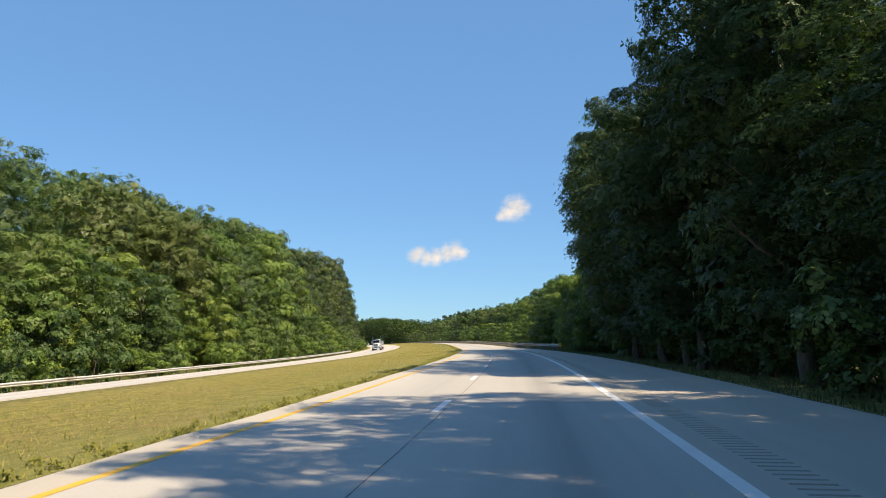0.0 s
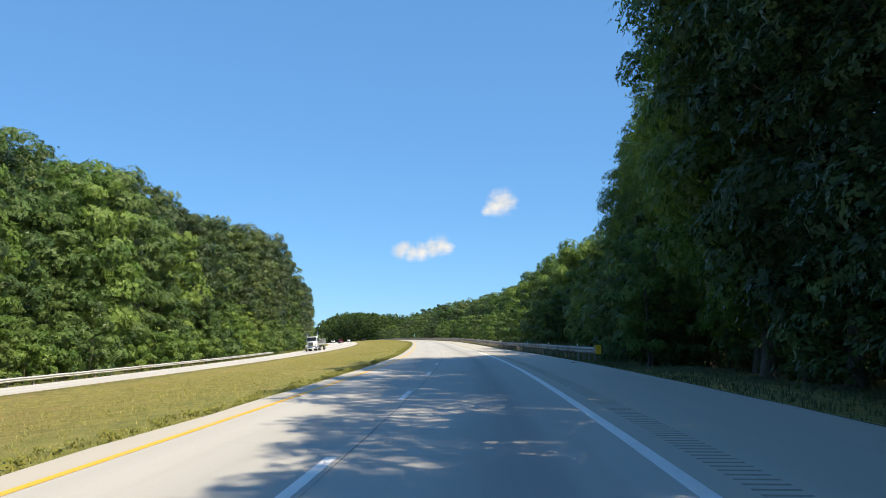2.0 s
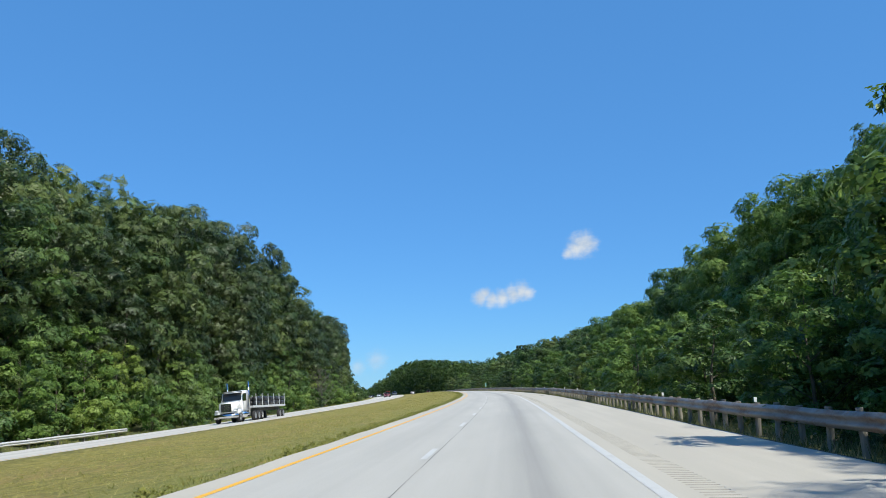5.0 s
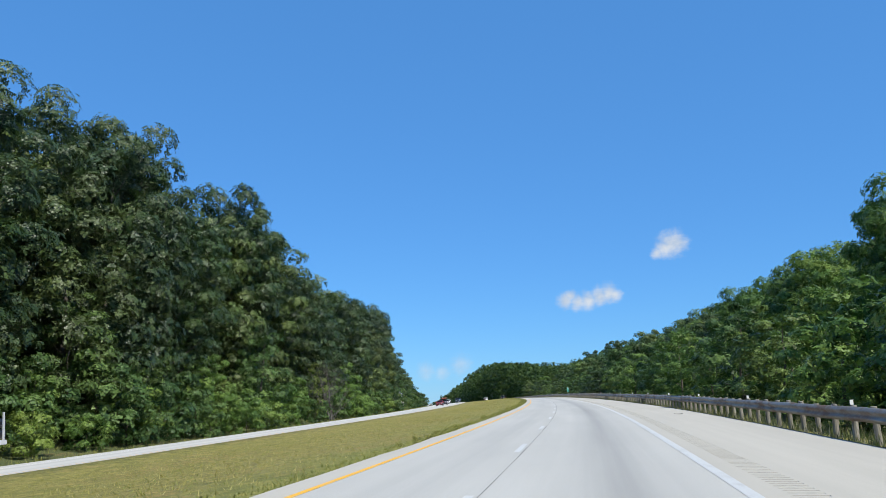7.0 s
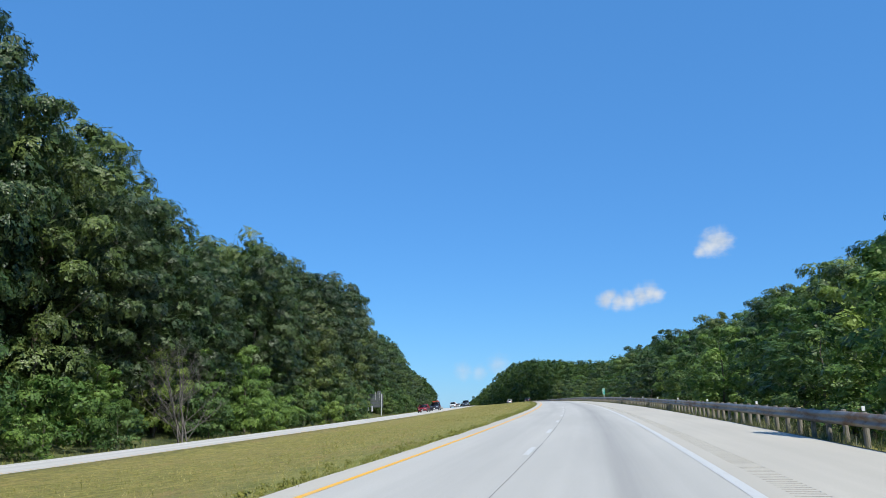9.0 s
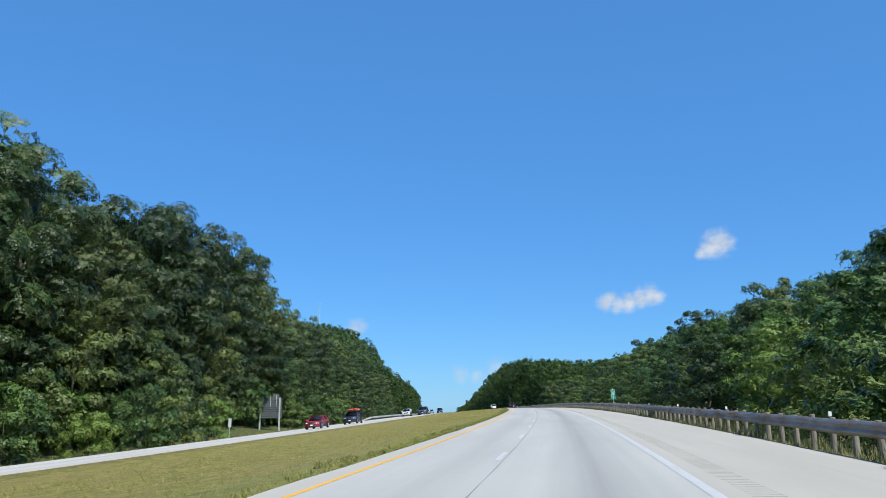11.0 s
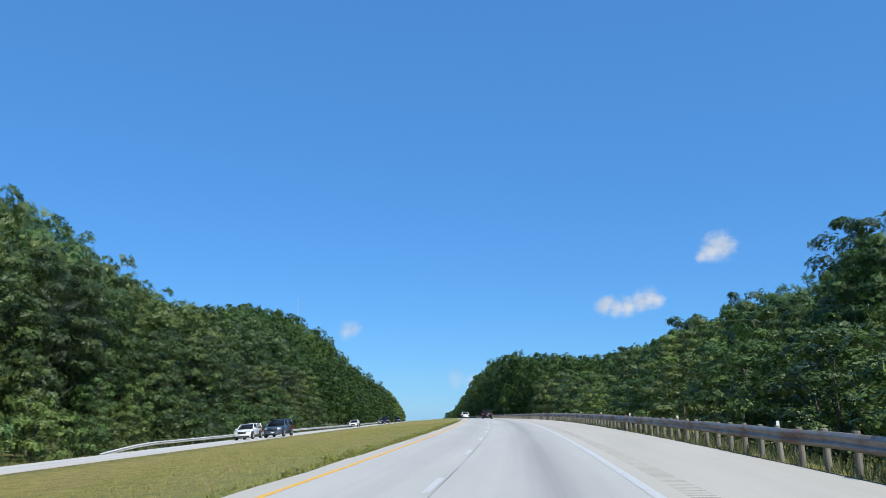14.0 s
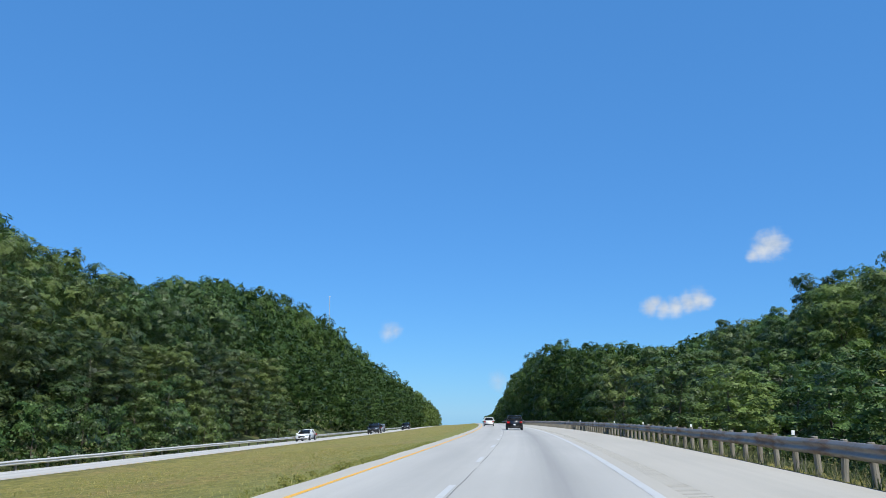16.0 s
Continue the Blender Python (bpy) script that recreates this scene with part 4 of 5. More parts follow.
# shrubs along both edges
s = 30.0
while s < 600:
    SHRUBS[PLACES.choice((0, 0, 1) if s < 400 else (1, 2, 2))].place(gp(s, left_edge(s) + PLACES.uniform(3.5, 8.5)), PLACES.uniform(0, 360), PLACES.uniform(0.8, 1.35))
    s += PLACES.uniform(5.4, 9.0)
s = 60.0
while s < 470:
    SHRUBS[PLACES.choice((0, 1, 1))].place(gp(s, left_edge(s) + PLACES.uniform(-1.5, 3.0)), PLACES.uniform(0, 360), PLACES.uniform(1.2, 1.7))
    s += PLACES.uniform(6.0, 9.0)
for s in range(404, 476, 3):
    SHRUBS[PLACES.choice((0, 1))].place(gp(s, PLACES.uniform(-49, -45.8)), PLACES.uniform(0, 360), PLACES.uniform(1.0, 1.4))
s = -12.0
while s < 118:
    SHRUBS[1].place(gp(s, right_edge(s) + PLACES.uniform(0.9, 3.2)), PLACES.uniform(0, 360), PLACES.uniform(0.75, 1.15))
    s += PLACES.uniform(2.6, 4.0)
s = 120.0
while s < 600:
    SHRUBS[PLACES.choice((0, 1, 1))].place(gp(s, max(right_edge(s) - PLACES.uniform(2, 8), 12.5)), PLACES.uniform(0, 360), PLACES.uniform(0.7, 1.2))
    s += PLACES.uniform(6.4, 9.0)


def wood(name, spots, material, label, kinds=5, lobes=34, per_lobe=20, leaf=1.05):
    """Many trees further back as one mass of foliage. spots: s, e, height."""
    protos = [crown_arrays(20.0, 6.0, 0.6, lobes, per_lobe, leaf, 0.35, 80) for _ in range(kinds)]
    made = []
    for start in range(0, len(spots), 60):
        verts, tones, outs = [], [], []
        for i, (s, e, h) in enumerate(spots[start:start + 60]):
            a, k = RNG.random() * 2 * np.pi, h / 20.5
            c, d = math.cos(a) * k ** 0.6, math.sin(a) * k ** 0.6
            p, tone, out = protos[i % kinds]
            tones.append(tone * 0.6 + 0.4 * RNG.random())
            outs.append(np.stack([out[:, 0] * c - out[:, 1] * d, out[:, 0] * d + out[:, 1] * c, out[:, 2] * k], 1) / k ** 0.6)
            verts.append(np.stack([p[:, 0] * c - p[:, 1] * d, p[:, 0] * d + p[:, 1] * c, p[:, 2] * k], 1) + np.array(gp(s, e)))
        v = np.concatenate(verts)
        made.append(tagged(new(name, leafy(name, v, np.concatenate(tones), np.concatenate(outs), material)), label, "woodland", kind="stuff"))
    return made


def spots(s0, s1, e_from, depth, rows, step, cap, side):
    """Places and heights of trees in rows, as high as the canopy there."""
    out = []
    for r in range(rows):
        s = s0 + PLACES.uniform(0, step)
        while s < s1:
            e = e_from(s) + side * (r + PLACES.uniform(0.1, 0.9)) * depth / rows
            tall = min(room(s, e) if s > 60 else cap, cap) * (PLACES.uniform(0.88, 1.06) if s < 560 else PLACES.uniform(0.98, 1.08))
            if tall > 5:
                out.append((s, e, tall))
            s += step * PLACES.uniform(0.8, 1.25)
    return out


wood("woodland", spots(90, 640, lambda s: left_edge(s) - 7, 7, 1, 8.0, 31, -1) , LEAF_DARK, "dark crowns of the wood close behind its edge", lobes=42, per_lobe=32, leaf=0.95)
wood("woodland", spots(178, 640, lambda s: right_edge(s) + 7, 7, 1, 8.5, 27, 1), LEAF, "green crowns close behind the wood's edge", lobes=42, per_lobe=32, leaf=0.95)
wood("woodland", spots(70, 700, lambda s: left_edge(s) - 14, 46, 3, 10.5, 30, -1), LEAF, "dense green woodland climbing the hillside")
wood("woodland", spots(-30, 160, lambda s: right_edge(s) + 14, 18, 2, 9.0, 16, 1) + spots(150, 660, lambda s: right_edge(s) + 14, 46, 3, 11.5, 26, 1), LEAF, "dense green woodland on the slope behind the guardrail")
wood("woodland", spots(630, 1000, lambda s: left_edge(s) + 2, 60, 5, 11.0, 34, -1) + spots(640, 1000, lambda s: right_edge(s) - 1, 50, 4, 11.0, 34, 1), LEAF_FAR, "distant woodland on both sides where the road goes over the crest", lobes=32, per_lobe=20, leaf=1.35)
wood("woodland", spots(1000, 1500, lambda s: -41.0, 30, 2, 12.0, 26, -1) + spots(1000, 1500, lambda s: 12.0, 30, 2, 12.0, 26, 1), LEAF_FAR, "distant woodland along the straight beyond the crest", lobes=26, per_lobe=16, leaf=1.8)

# ---- guardrails ----
def thrie_beam(name, s0, s1, e, foot, facing, flare=0.0, height=0.34, top=0.93, waves=2, material=STEEL, sink=0.0):
    """A corrugated beam along the road; facing -1: its face looks left, +1: right."""
    s = np.arange(s0, s1 + 0.01, 1.905)
    n = waves * 6 + 1
    u = np.linspace(0, 1, n)
    depth = 0.041 * (1 - np.cos(u * waves * 2 * np.pi))
    # the upper lip is bent back towards the posts
    prof_e = np.concatenate([facing * depth, [-facing * 0.03, -facing * 0.06, -facing * 0.06, -facing * 0.03], facing * (depth[::-1] - 0.006)])
    prof_h = np.concatenate([top - height + height * u, [top + 0.012, top + 0.008, top, top + 0.003], top - height + height * u[::-1]])
    dent = 0.012 * np.sin(s * 1.9) + 0.015 * np.sin(s * 0.53 + 2)
    off = flare * np.clip(1 - (s - s0) / 14.0, 0, 1) ** 2
    m = len(prof_e)
    S = np.repeat(s[:, None], m, 1)
    E = e + prof_e[None] + (dent + off)[:, None]
    H = prof_h[None] + foot + (0.012 * np.sin(s * 0.9) - sink * np.clip(1 - (s - s0) / 9.0, 0, 1) ** 1.5)[:, None]
    i = np.arange(len(s) - 1)[:, None] * m
    j = np.arange(m)[None]
    f = np.stack([(i + j).ravel(), (i + (j + 1) % m).ravel(), (i + m + (j + 1) % m).ravel(), (i + m + j).ravel()], 1)
    return np_mesh(name, road_xyz(S.ravel(), E.ravel(), H.ravel()), f, material, smooth=True)


def post_mesh(r, h, n=10):
    bm = bmesh.new()
    bmesh.ops.create_cone(bm, cap_ends=True, segments=n, radius1=r, radius2=r * 0.97, depth=h + 0.5, matrix=Matrix.Translation((0, 0, (h - 0.5) / 2)))
    top = [e for e in bm.edges if all(v.co.z > h - 0.01 for v in e.verts)]
    bmesh.ops.bevel(bm, geom=top, offset=0.015, segments=1, affect="EDGES")
    me = bpy.data.meshes.new("post")
    bm.to_mesh(me)
    bm.free()
    me.materials.append(POST_WOOD)
    return me


RAIL_E = 7.88
guardrail = tagged(new("guardrail"), "weathered steel guardrail with rust patches on round wooden posts", "guardrail")
child("beam", thrie_beam("beam", 111.0, 880.0, RAIL_E, 0.0, -1, 0.25, 0.42, 0.94, 2), guardrail)
_post, _rnd = post_mesh(0.095, 1.0), random.Random(5)
_s = 112.2
_reflector = None
while _s < 800:
    off = 0.25 * max(0, 1 - (_s - 111.0) / 14.0) ** 2
    place = Matrix.Translation(rp(_s, RAIL_E + 0.17 + off, _rnd.uniform(-0.03, 0.03))) @ pose(0, 0, 0, _rnd.uniform(-2, 2), _rnd.uniform(-2.5, 2.5), _rnd.uniform(0, 360))
    child("post", _post, guardrail, place)
    if int((_s - 112.2) / 1.905 + 0.5) % 8 == 3:
        if _reflector is None:
            bm = bmesh.new()
            box(bm, -0.05, 0.05, -0.012, 0.012, 0.0, 0.15)
            _reflector = part("reflector", bm, SIGN_WHITE, guardrail, "small white reflector tab", bevel=0.004)
            _reflector.matrix_basis = Matrix.Translation(rp(_s, RAIL_E + 0.15, 1.0)) @ pose(0, 0, 0, 0, 0, heading(_s))
        else:
            child("reflector", _reflector.data, guardrail, Matrix.Translation(rp(_s, RAIL_E + 0.15, 1.0)) @ pose(0, 0, 0, 0, 0, heading(_s)), "small white reflector tab")
    _s += 1.905
# end terminal: a boxy impact head with a yellow object marker
HEAD_AT = Matrix.Translation(rp(110.9, RAIL_E + 0.25, 0.08)) @ pose(0, 0, 0, 0, 0, heading(111))
bm = bmesh.new()
for x0, x1, z0, z1 in ((-0.18, 0.18, 0.96, 1.00), (-0.18, 0.18, 0.54, 0.58), (-0.18, -0.14, 0.58, 0.96), (0.14, 0.18, 0.58, 0.96)):
    box(bm, x0, x1, -0.32, 0.45, z0, z1)
t_ = part("end_shoe", bm, STEEL, guardrail, "open box-shaped steel end terminal", bevel=0.008)
t_.matrix_basis = HEAD_AT
bm = bmesh.new()
box(bm, -0.17, 0.19, -0.345, -0.325, 0.48, 1.04)
t_ = part("object_marker", bm, MARKER_YELLOW, guardrail, "orange-yellow reflective end marker plate", bevel=0.004)
t_.matrix_basis = HEAD_AT

for a, b in ((-60.0, 222.5), (493.0, 800.0)):
    rail = tagged(new("guardrail"), "weathered galvanised steel guardrail with rusty stretches on the far shoulder", "guardrail")
    base = float(ground_h(100, -34.3))
    child("beam", thrie_beam("beam", a, b, -34.0, base, 1, -0.9 if a > 0 else 0.0, 0.32, 0.80, 2, PALE_STEEL, 0.62 if a > 0 else 0.0), rail)
    _s = a + (8.0 if a > 0 else 0.6)
    while _s < min(b, 640):
        off = -0.9 * max(0, 1 - (_s - a) / 14.0) ** 2 if a > 0 else 0
        child("post", _post, rail, Matrix.Translation(rp(_s, -34.18 + off, base - 0.1)) @ pose(0, 0, 0, _rnd.uniform(-2, 2), 0, _rnd.uniform(0, 360)))
        _s += 3.81

# ---- signs ----
def text_part(name, words, size, material, parent, m):
    """Lettering as flat mesh, set a little proud of its plate."""
    cu = bpy.data.curves.new(name, "FONT")
    cu.body, cu.size, cu.align_x, cu.align_y, cu.extrude = words, size, "CENTER", "CENTER", 0.002
    tmp = new(name, cu)
    me = bpy.data.meshes.new_from_object(tmp.evaluated_get(bpy.context.evaluated_depsgraph_get()))
    bpy.data.objects.remove(tmp)
    me.materials.clear()
    me.materials.append(material)
    return child(name, me, parent, m)


def mile_marker(s, e):
    thing = tagged(new("mile_marker"), "green and white mile marker sign on a steel post", "road sign")
    g = float(ground_h(s, e))
    thing.matrix_basis = Matrix.Translation(rp(s, e, g)) @ pose(0, 0, 0, 0, -3, heading(s) + 4)
    bm = bmesh.new()
    box(bm, -0.03, 0.03, 0.0, 0.05, -0.4, 2.9)
    part("post", bm, ALUMINIUM, thing, bevel=0.006)
    lo, hi = 1.50 - g, 2.70 - g
    bm = bmesh.new()
    box(bm, -0.25, 0.25, -0.012, 0.0, lo, hi)
    plate = part("plate", bm, SIGN_GREEN, thing, "green reflective plate", bevel=0.003)
    bm = bmesh.new()
    for x0, x1, z0, z1 in ((-0.24, 0.24, lo + 0.01, lo + 0.03), (-0.24, 0.24, hi - 0.03, hi - 0.01), (-0.24, -0.22, lo + 0.03, hi - 0.03), (0.22, 0.24, lo + 0.03, hi - 0.03)):
        box(bm, x0, x1, -0.016, -0.0125, z0, z1)
    part("border", bm, SIGN_WHITE, plate, "white border")
    flat = pose(0, 0, 0, 90, 0, 0)
    text_part("word", "MILE", 0.19, SIGN_WHITE, plate, Matrix.Translation((0, -0.016, hi - 0.17)) @ flat)
    text_part("digit", "5", 0.46, SIGN_WHITE, plate, Matrix.Translation((0, -0.016, hi - 0.50)) @ flat)
    text_part("digit", "6", 0.46, SIGN_WHITE, plate, Matrix.Translation((0, -0.016, hi - 0.94)) @ flat)


mile_marker(438.0, 8.1)


def guide_sign(s, e):
    """The back of a large guide sign: extruded planks on two posts, with a small panel on top."""
    thing = tagged(new("guide_sign"), "back of a large aluminium guide sign on two steel posts", "road sign")
    g = float(ground_h(s, e))
    thing.matrix_basis = Matrix.Translation(rp(s, e, g)) @ pose(0, 0, 0, 0, 0, heading(s))
    z0, z1 = -0.85 - g, 2.2 - g
    for x in (-1.5, 1.55):
        bm = bmesh.new()
        box(bm, x - 0.11, x + 0.11, -0.2, -0.032, -0.5, z1 + 0.05)
        part("post", bm, ALUMINIUM, thing, bevel=0.01)
    n = 9
    for i in range(n):
        bm = bmesh.new()
        a, b = z0 + (z1 - z0) * i / n, z0 + (z1 - z0) * (i + 1) / n
        box(bm, -1.9, 1.9, 0.03, 0.05, a + 0.02, b - 0.02)
        box(bm, -1.9, 1.9, -0.03, 0.0295, a + 0.02, a + 0.07)
        part("panel", bm, SIGN_BACK, thing)
    bm = bmesh.new()
    box(bm, 0.45, 1.35, 0.03, 0.05, z1 + 0.02, z1 + 0.62)
    part("exit_panel", bm, SIGN_BACK, thing, "small panel above the main sign", bevel=0.004)
    for x in (0.1, 1.0):
        bm = bmesh.new()
        box(bm, x - 0.03, x + 0.03, -0.09, -0.032, z1 - 1.3, z1 + 0.45)
        part("bracket", bm, ALUMINIUM, thing)


guide_sign(455.0, -42.3)


def small_sign(s, e):
    thing = tagged(new("small_sign"), "narrow grey sign on a thin post seen nearly edge-on", "road sign")
    thing.matrix_basis = Matrix.Translation(gp(s, e)) @ pose(0, 0, 0, 0, 0, heading(s) + 79)
    bm = bmesh.new()
    box(bm, -0.03, 0.03, 0.0, 0.05, -0.4, 2.5)
    part("post", bm, ALUMINIUM, thing, bevel=0.006)
    bm = bmesh.new()
    box(bm, -0.32, 0.32, -0.012, 0.0, 1.55, 2.55)
    part("plate", bm, ALUMINIUM, thing, bevel=0.003)


small_sign(424.0, -37.0)


def mast(x, y, z, h):
    thing = tagged(new("radio_mast"), "thin lattice radio mast standing above the distant trees", "mast")
    thing.matrix_basis = Matrix.Translation((x, y, z))
    for i in range(3):
        a = 2 * math.pi * i / 3
        bm = bmesh.new()
        rod(bm, (math.cos(a) * 0.5, math.sin(a) * 0.5, -0.5), (math.cos(a) * 0.35, math.sin(a) * 0.35, h), 0.16, 0.14, 6)
        part("leg", bm, ALUMINIUM, thing)
    bm = bmesh.new()
    for j in range(int(h / 3.0)):
        z = j * 3.0
        for i in range(3):
            a, b = 2 * math.pi * i / 3, 2 * math.pi * (i + 1) / 3
            rod(bm, (math.cos(a) * 0.42, math.sin(a) * 0.42, z), (math.cos(b) * 0.42, math.sin(b) * 0.42, z + 3.0), 0.05, n=4)
    part("bracing", bm, ALUMINIUM, thing)
    for z in (h - 0.5, h - 36):
        bm = bmesh.new()
        rod(bm, (-1.4, 0, z), (1.4, 0, z), 0.25, n=6)
        part("antenna", bm, SIGN_WHITE, thing)


mast(-630.0, 1367.0, -6.0, 165.0)


# ---- vehicles ----
def wheel(parent, x, y, r, w, side):
    bm = bmesh.new()
    bmesh.ops.create_cone(bm, cap_ends=True, segments=24, radius1=r, radius2=r, depth=w, matrix=pose(x, y, r, 0, 90, 0))
    edges = [e for e in bm.edges if len(e.link_faces) == 2 and abs(e.calc_face_angle(0)) > 1]
    bmesh.ops.bevel(bm, geom=edges, offset=0.035, segments=2, affect="EDGES")
    tyre = part("wheel", bm, TYRE, parent, "black tyre", True)
    bm = bmesh.new()
    bmesh.ops.create_cone(bm, cap_ends=True, segments=20, radius1=r * 0.64, radius2=r * 0.6, depth=0.03, matrix=pose(x + side * (w / 2 + 0.002), y, r, 0, 90, 0))
    for i in range(5):
        a = 72 * i
        box(bm, -0.02, 0.02, -0.035, 0.035, 0.05, r * 0.6, pose(x + side * (w / 2 + 0.02), y, r, a, 0, 0))
    part("rim", bm, RIM, tyre, "grey alloy rim")


def car(name, s, e, towards, paint, label, length, width, height, hood=0.95, belt=0.98, nose=0.24, tail=0.06, roof0=0.34, roof1=0.92, screen=0.22, clear=0.24, wheel_r=0.35, cladding=False, group="oncoming cars", category="car"):
    """A car, +y forward. towards: it faces the camera's way in (oncoming)."""
    base = float(opp_h(s, e)) if e < -20 else 0.0
    thing = tagged(new(name), label, category, group)
    bank = math.degrees(math.atan2(0.95, 11.5)) if e < -20 else 0.0
    thing.matrix_basis = Matrix.Translation(rp(s, e, base + 0.01)) @ pose(0, 0, 0, 0, 0, heading(s)) @ pose(0, 0, 0, 0, -bank, 0) @ pose(0, 0, 0, 0, 0, 180 if towards else 0)
    L, W = length / 2, width / 2
    # body side outline from the rear bottom, round the nose and back along hood, belt and tail
    y_screen = L - length * nose
    out = [(-L + 0.10, clear), (L - 0.22, clear), (L - 0.03, clear + 0.14), (L, clear + 0.34), (L - 0.06, hood - 0.24), (L - 0.20, hood - 0.13), (L - 0.55, hood - 0.05), (y_screen, hood + 0.03), (y_screen - 0.05, belt), (-L + length * tail, belt + 0.03), (-L + 0.03, belt - 0.05), (-L, clear + 0.4), (-L + 0.03, clear + 0.12)]
    bm = bmesh.new()
    prism(bm, out, -W, W, lambda y, z: 1.0 - (0.19 if y > 0 else 0.12) * max(0, (abs(y) / L - 0.70) / 0.30) ** 2 - (0.06 if z > belt - 0.1 else 0) - (0.03 if z < clear + 0.05 else 0))
    body = part("body", bm, paint, thing, "", True, 0.075)
    roof_y1, roof_y0 = L - length * roof0 - length * screen * 0.45, -L + length * (1 - roof1) + 0.12
    cab = [(y_screen + 0.02, belt - 0.02), (roof_y1, height - 0.05), (roof_y0, height - 0.06), (-L + length * tail + 0.02, belt - 0.02)]
    bm = bmesh.new()
    prism(bm, cab, -W + 0.07, W - 0.07, lambda y, z: 0.80 if z > belt + 0.1 else 0.98 if y < 0 else 0.93)
    part("greenhouse", bm, CAR_GLASS, thing, "dark tinted glass", True, 0.05)
    bm = bmesh.new()
    prism(bm, [(roof_y1 + 0.05, height - 0.065), (roof_y1 - 0.15, height - 0.01), (roof_y0 + 0.2, height), (roof_y0 - 0.06, height - 0.05), (roof_y0 - 0.02, height - 0.09)], -(W - 0.06) * 0.82, (W - 0.06) * 0.82, lambda y, z: 0.90 if y > roof_y1 else 1.0)
    part("roof", bm, paint, thing, "", True, 0.03)
    for side in (-1, 1):
        xl, xh = side * (W - 0.08), side * (W - 0.07) * 0.805
        for y0, y1, r in ((y_screen, roof_y1, 0.045), ((y_screen + roof_y0) / 2 + 0.1, (roof_y1 + roof_y0) / 2 + 0.1, 0.04), (-L + length * tail + 0.1, roof_y0 + 0.02, 0.07)):
            bm = bmesh.new()
            rod(bm, (xl, y0, belt - 0.03), (xh, y1, height - 0.06), r, n=8)
            part("pillar", bm, paint, thing, "", True)
        bm = bmesh.new()
        box(bm, side * (W - 0.02), side * (W + 0.17), y_screen - 0.28, y_screen - 0.14, belt - 0.02, belt + 0.13)
        part("mirror", bm, paint, thing, "", True, 0.025)
        bm = bmesh.new()
        box(bm, side * W * 0.54, side * W * 0.82, L - 0.34, L - 0.07, hood - 0.27, hood - 0.15)
        part("headlight", bm, LAMP_GLASS, thing, "clear headlight", True, 0.035)
        bm = bmesh.new()
        box(bm, side * W * 0.62, side * W * 0.93, -L - 0.015, -L + 0.12, belt - 0.30, belt - 0.10)
        part("tail_light", bm, TAIL_RED, thing, "red tail light", True, 0.02)
        for y in (L - length * 0.19, -L + length * 0.2):
            bm = bmesh.new()
            bmesh.ops.create_cone(bm, cap_ends=True, segments=24, radius1=wheel_r * 1.2, radius2=wheel_r * 1.2, depth=0.12, matrix=pose(side * (W - 0.055), y, wheel_r * 1.02, 0, 90, 0))
            part("wheel_arch", bm, BLACK, thing, "black wheel arch")
            wheel(thing, side * (W - 0.09), y, wheel_r, 0.22, side)
        bm = bmesh.new()
        box(bm, side * (W - 0.05), side * (W + 0.006), -L + length * 0.3, L - length * 0.29, clear, clear + (0.16 if cladding else 0.07))
        part("sill", bm, BLACK, thing, "black sill", bevel=0.01)
        for y in (0.15, -0.75):
            bm = bmesh.new()
            box(bm, side * (W - 0.03), side * (W + 0.012), y - 0.1, y + 0.08, belt - 0.19, belt - 0.15)
            part("door_handle", bm, paint, thing)
    bm = bmesh.new()
    box(bm, -W * 0.50, W * 0.50, L - 0.16, L + 0.004, hood - 0.46, hood - 0.19)
    grille = part("grille", bm, BLACK, thing, "black grille", True, 0.045)
    bm = bmesh.new()
    box(bm, -W * 0.44, W * 0.44, L - 0.02, L + 0.014, hood - 0.30, hood - 0.275)
    part("grille_bar", bm, CHROME, grille, "chrome bar")
    bm = bmesh.new()
    box(bm, -W * 0.80, W * 0.80, L - 0.15, L + 0.0, clear + 0.03, clear + 0.16)
    part("bumper_intake", bm, BLACK, thing, "black lower bumper", True, 0.02)
    bm = bmesh.new()
    box(bm, -0.16, 0.16, L + 0.0, L + 0.014, clear + 0.20, clear + 0.30)
    part("plate", bm, SIGN_WHITE, thing, "blank white plate")
    bm = bmesh.new()
    box(bm, -0.16, 0.16, -L - 0.016, -L + 0.02, clear + 0.36, clear + 0.46)
    part("plate", bm, SIGN_WHITE, thing, "blank white plate")
    bm = bmesh.new()
    box(bm, -W * 0.85, W * 0.85, -L - 0.02, -L + 0.08, clear + 0.02, clear + 0.2)
    part("rear_bumper", bm, BLACK, thing, "black rear bumper", True, 0.02)
    return thing


SEDAN = dict(length=4.85, width=1.84, height=1.45, hood=0.86, belt=0.92, nose=0.27, tail=0.13, roof0=0.36, roof1=0.72, screen=0.2, clear=0.18, wheel_r=0.33)
SUV = dict(length=4.75, width=1.90, height=1.70, hood=1.02, belt=1.06, nose=0.25, tail=0.02, roof0=0.34, roof1=0.96, screen=0.18, clear=0.22, wheel_r=0.37, cladding=True)
BIG_SUV = dict(SUV, length=5.05, width=1.99, height=1.78, hood=1.08, belt=1.12, wheel_r=0.40)
car("sedan", 426.5, -27.3, True, PAINT_RED, "dark red metallic sedan driving on the opposite carriageway", **SEDAN)
car("suv", 446.0, -27.3, True, PAINT_NAVY, "dark blue SUV carrying a red kayak on its roof", **SUV)
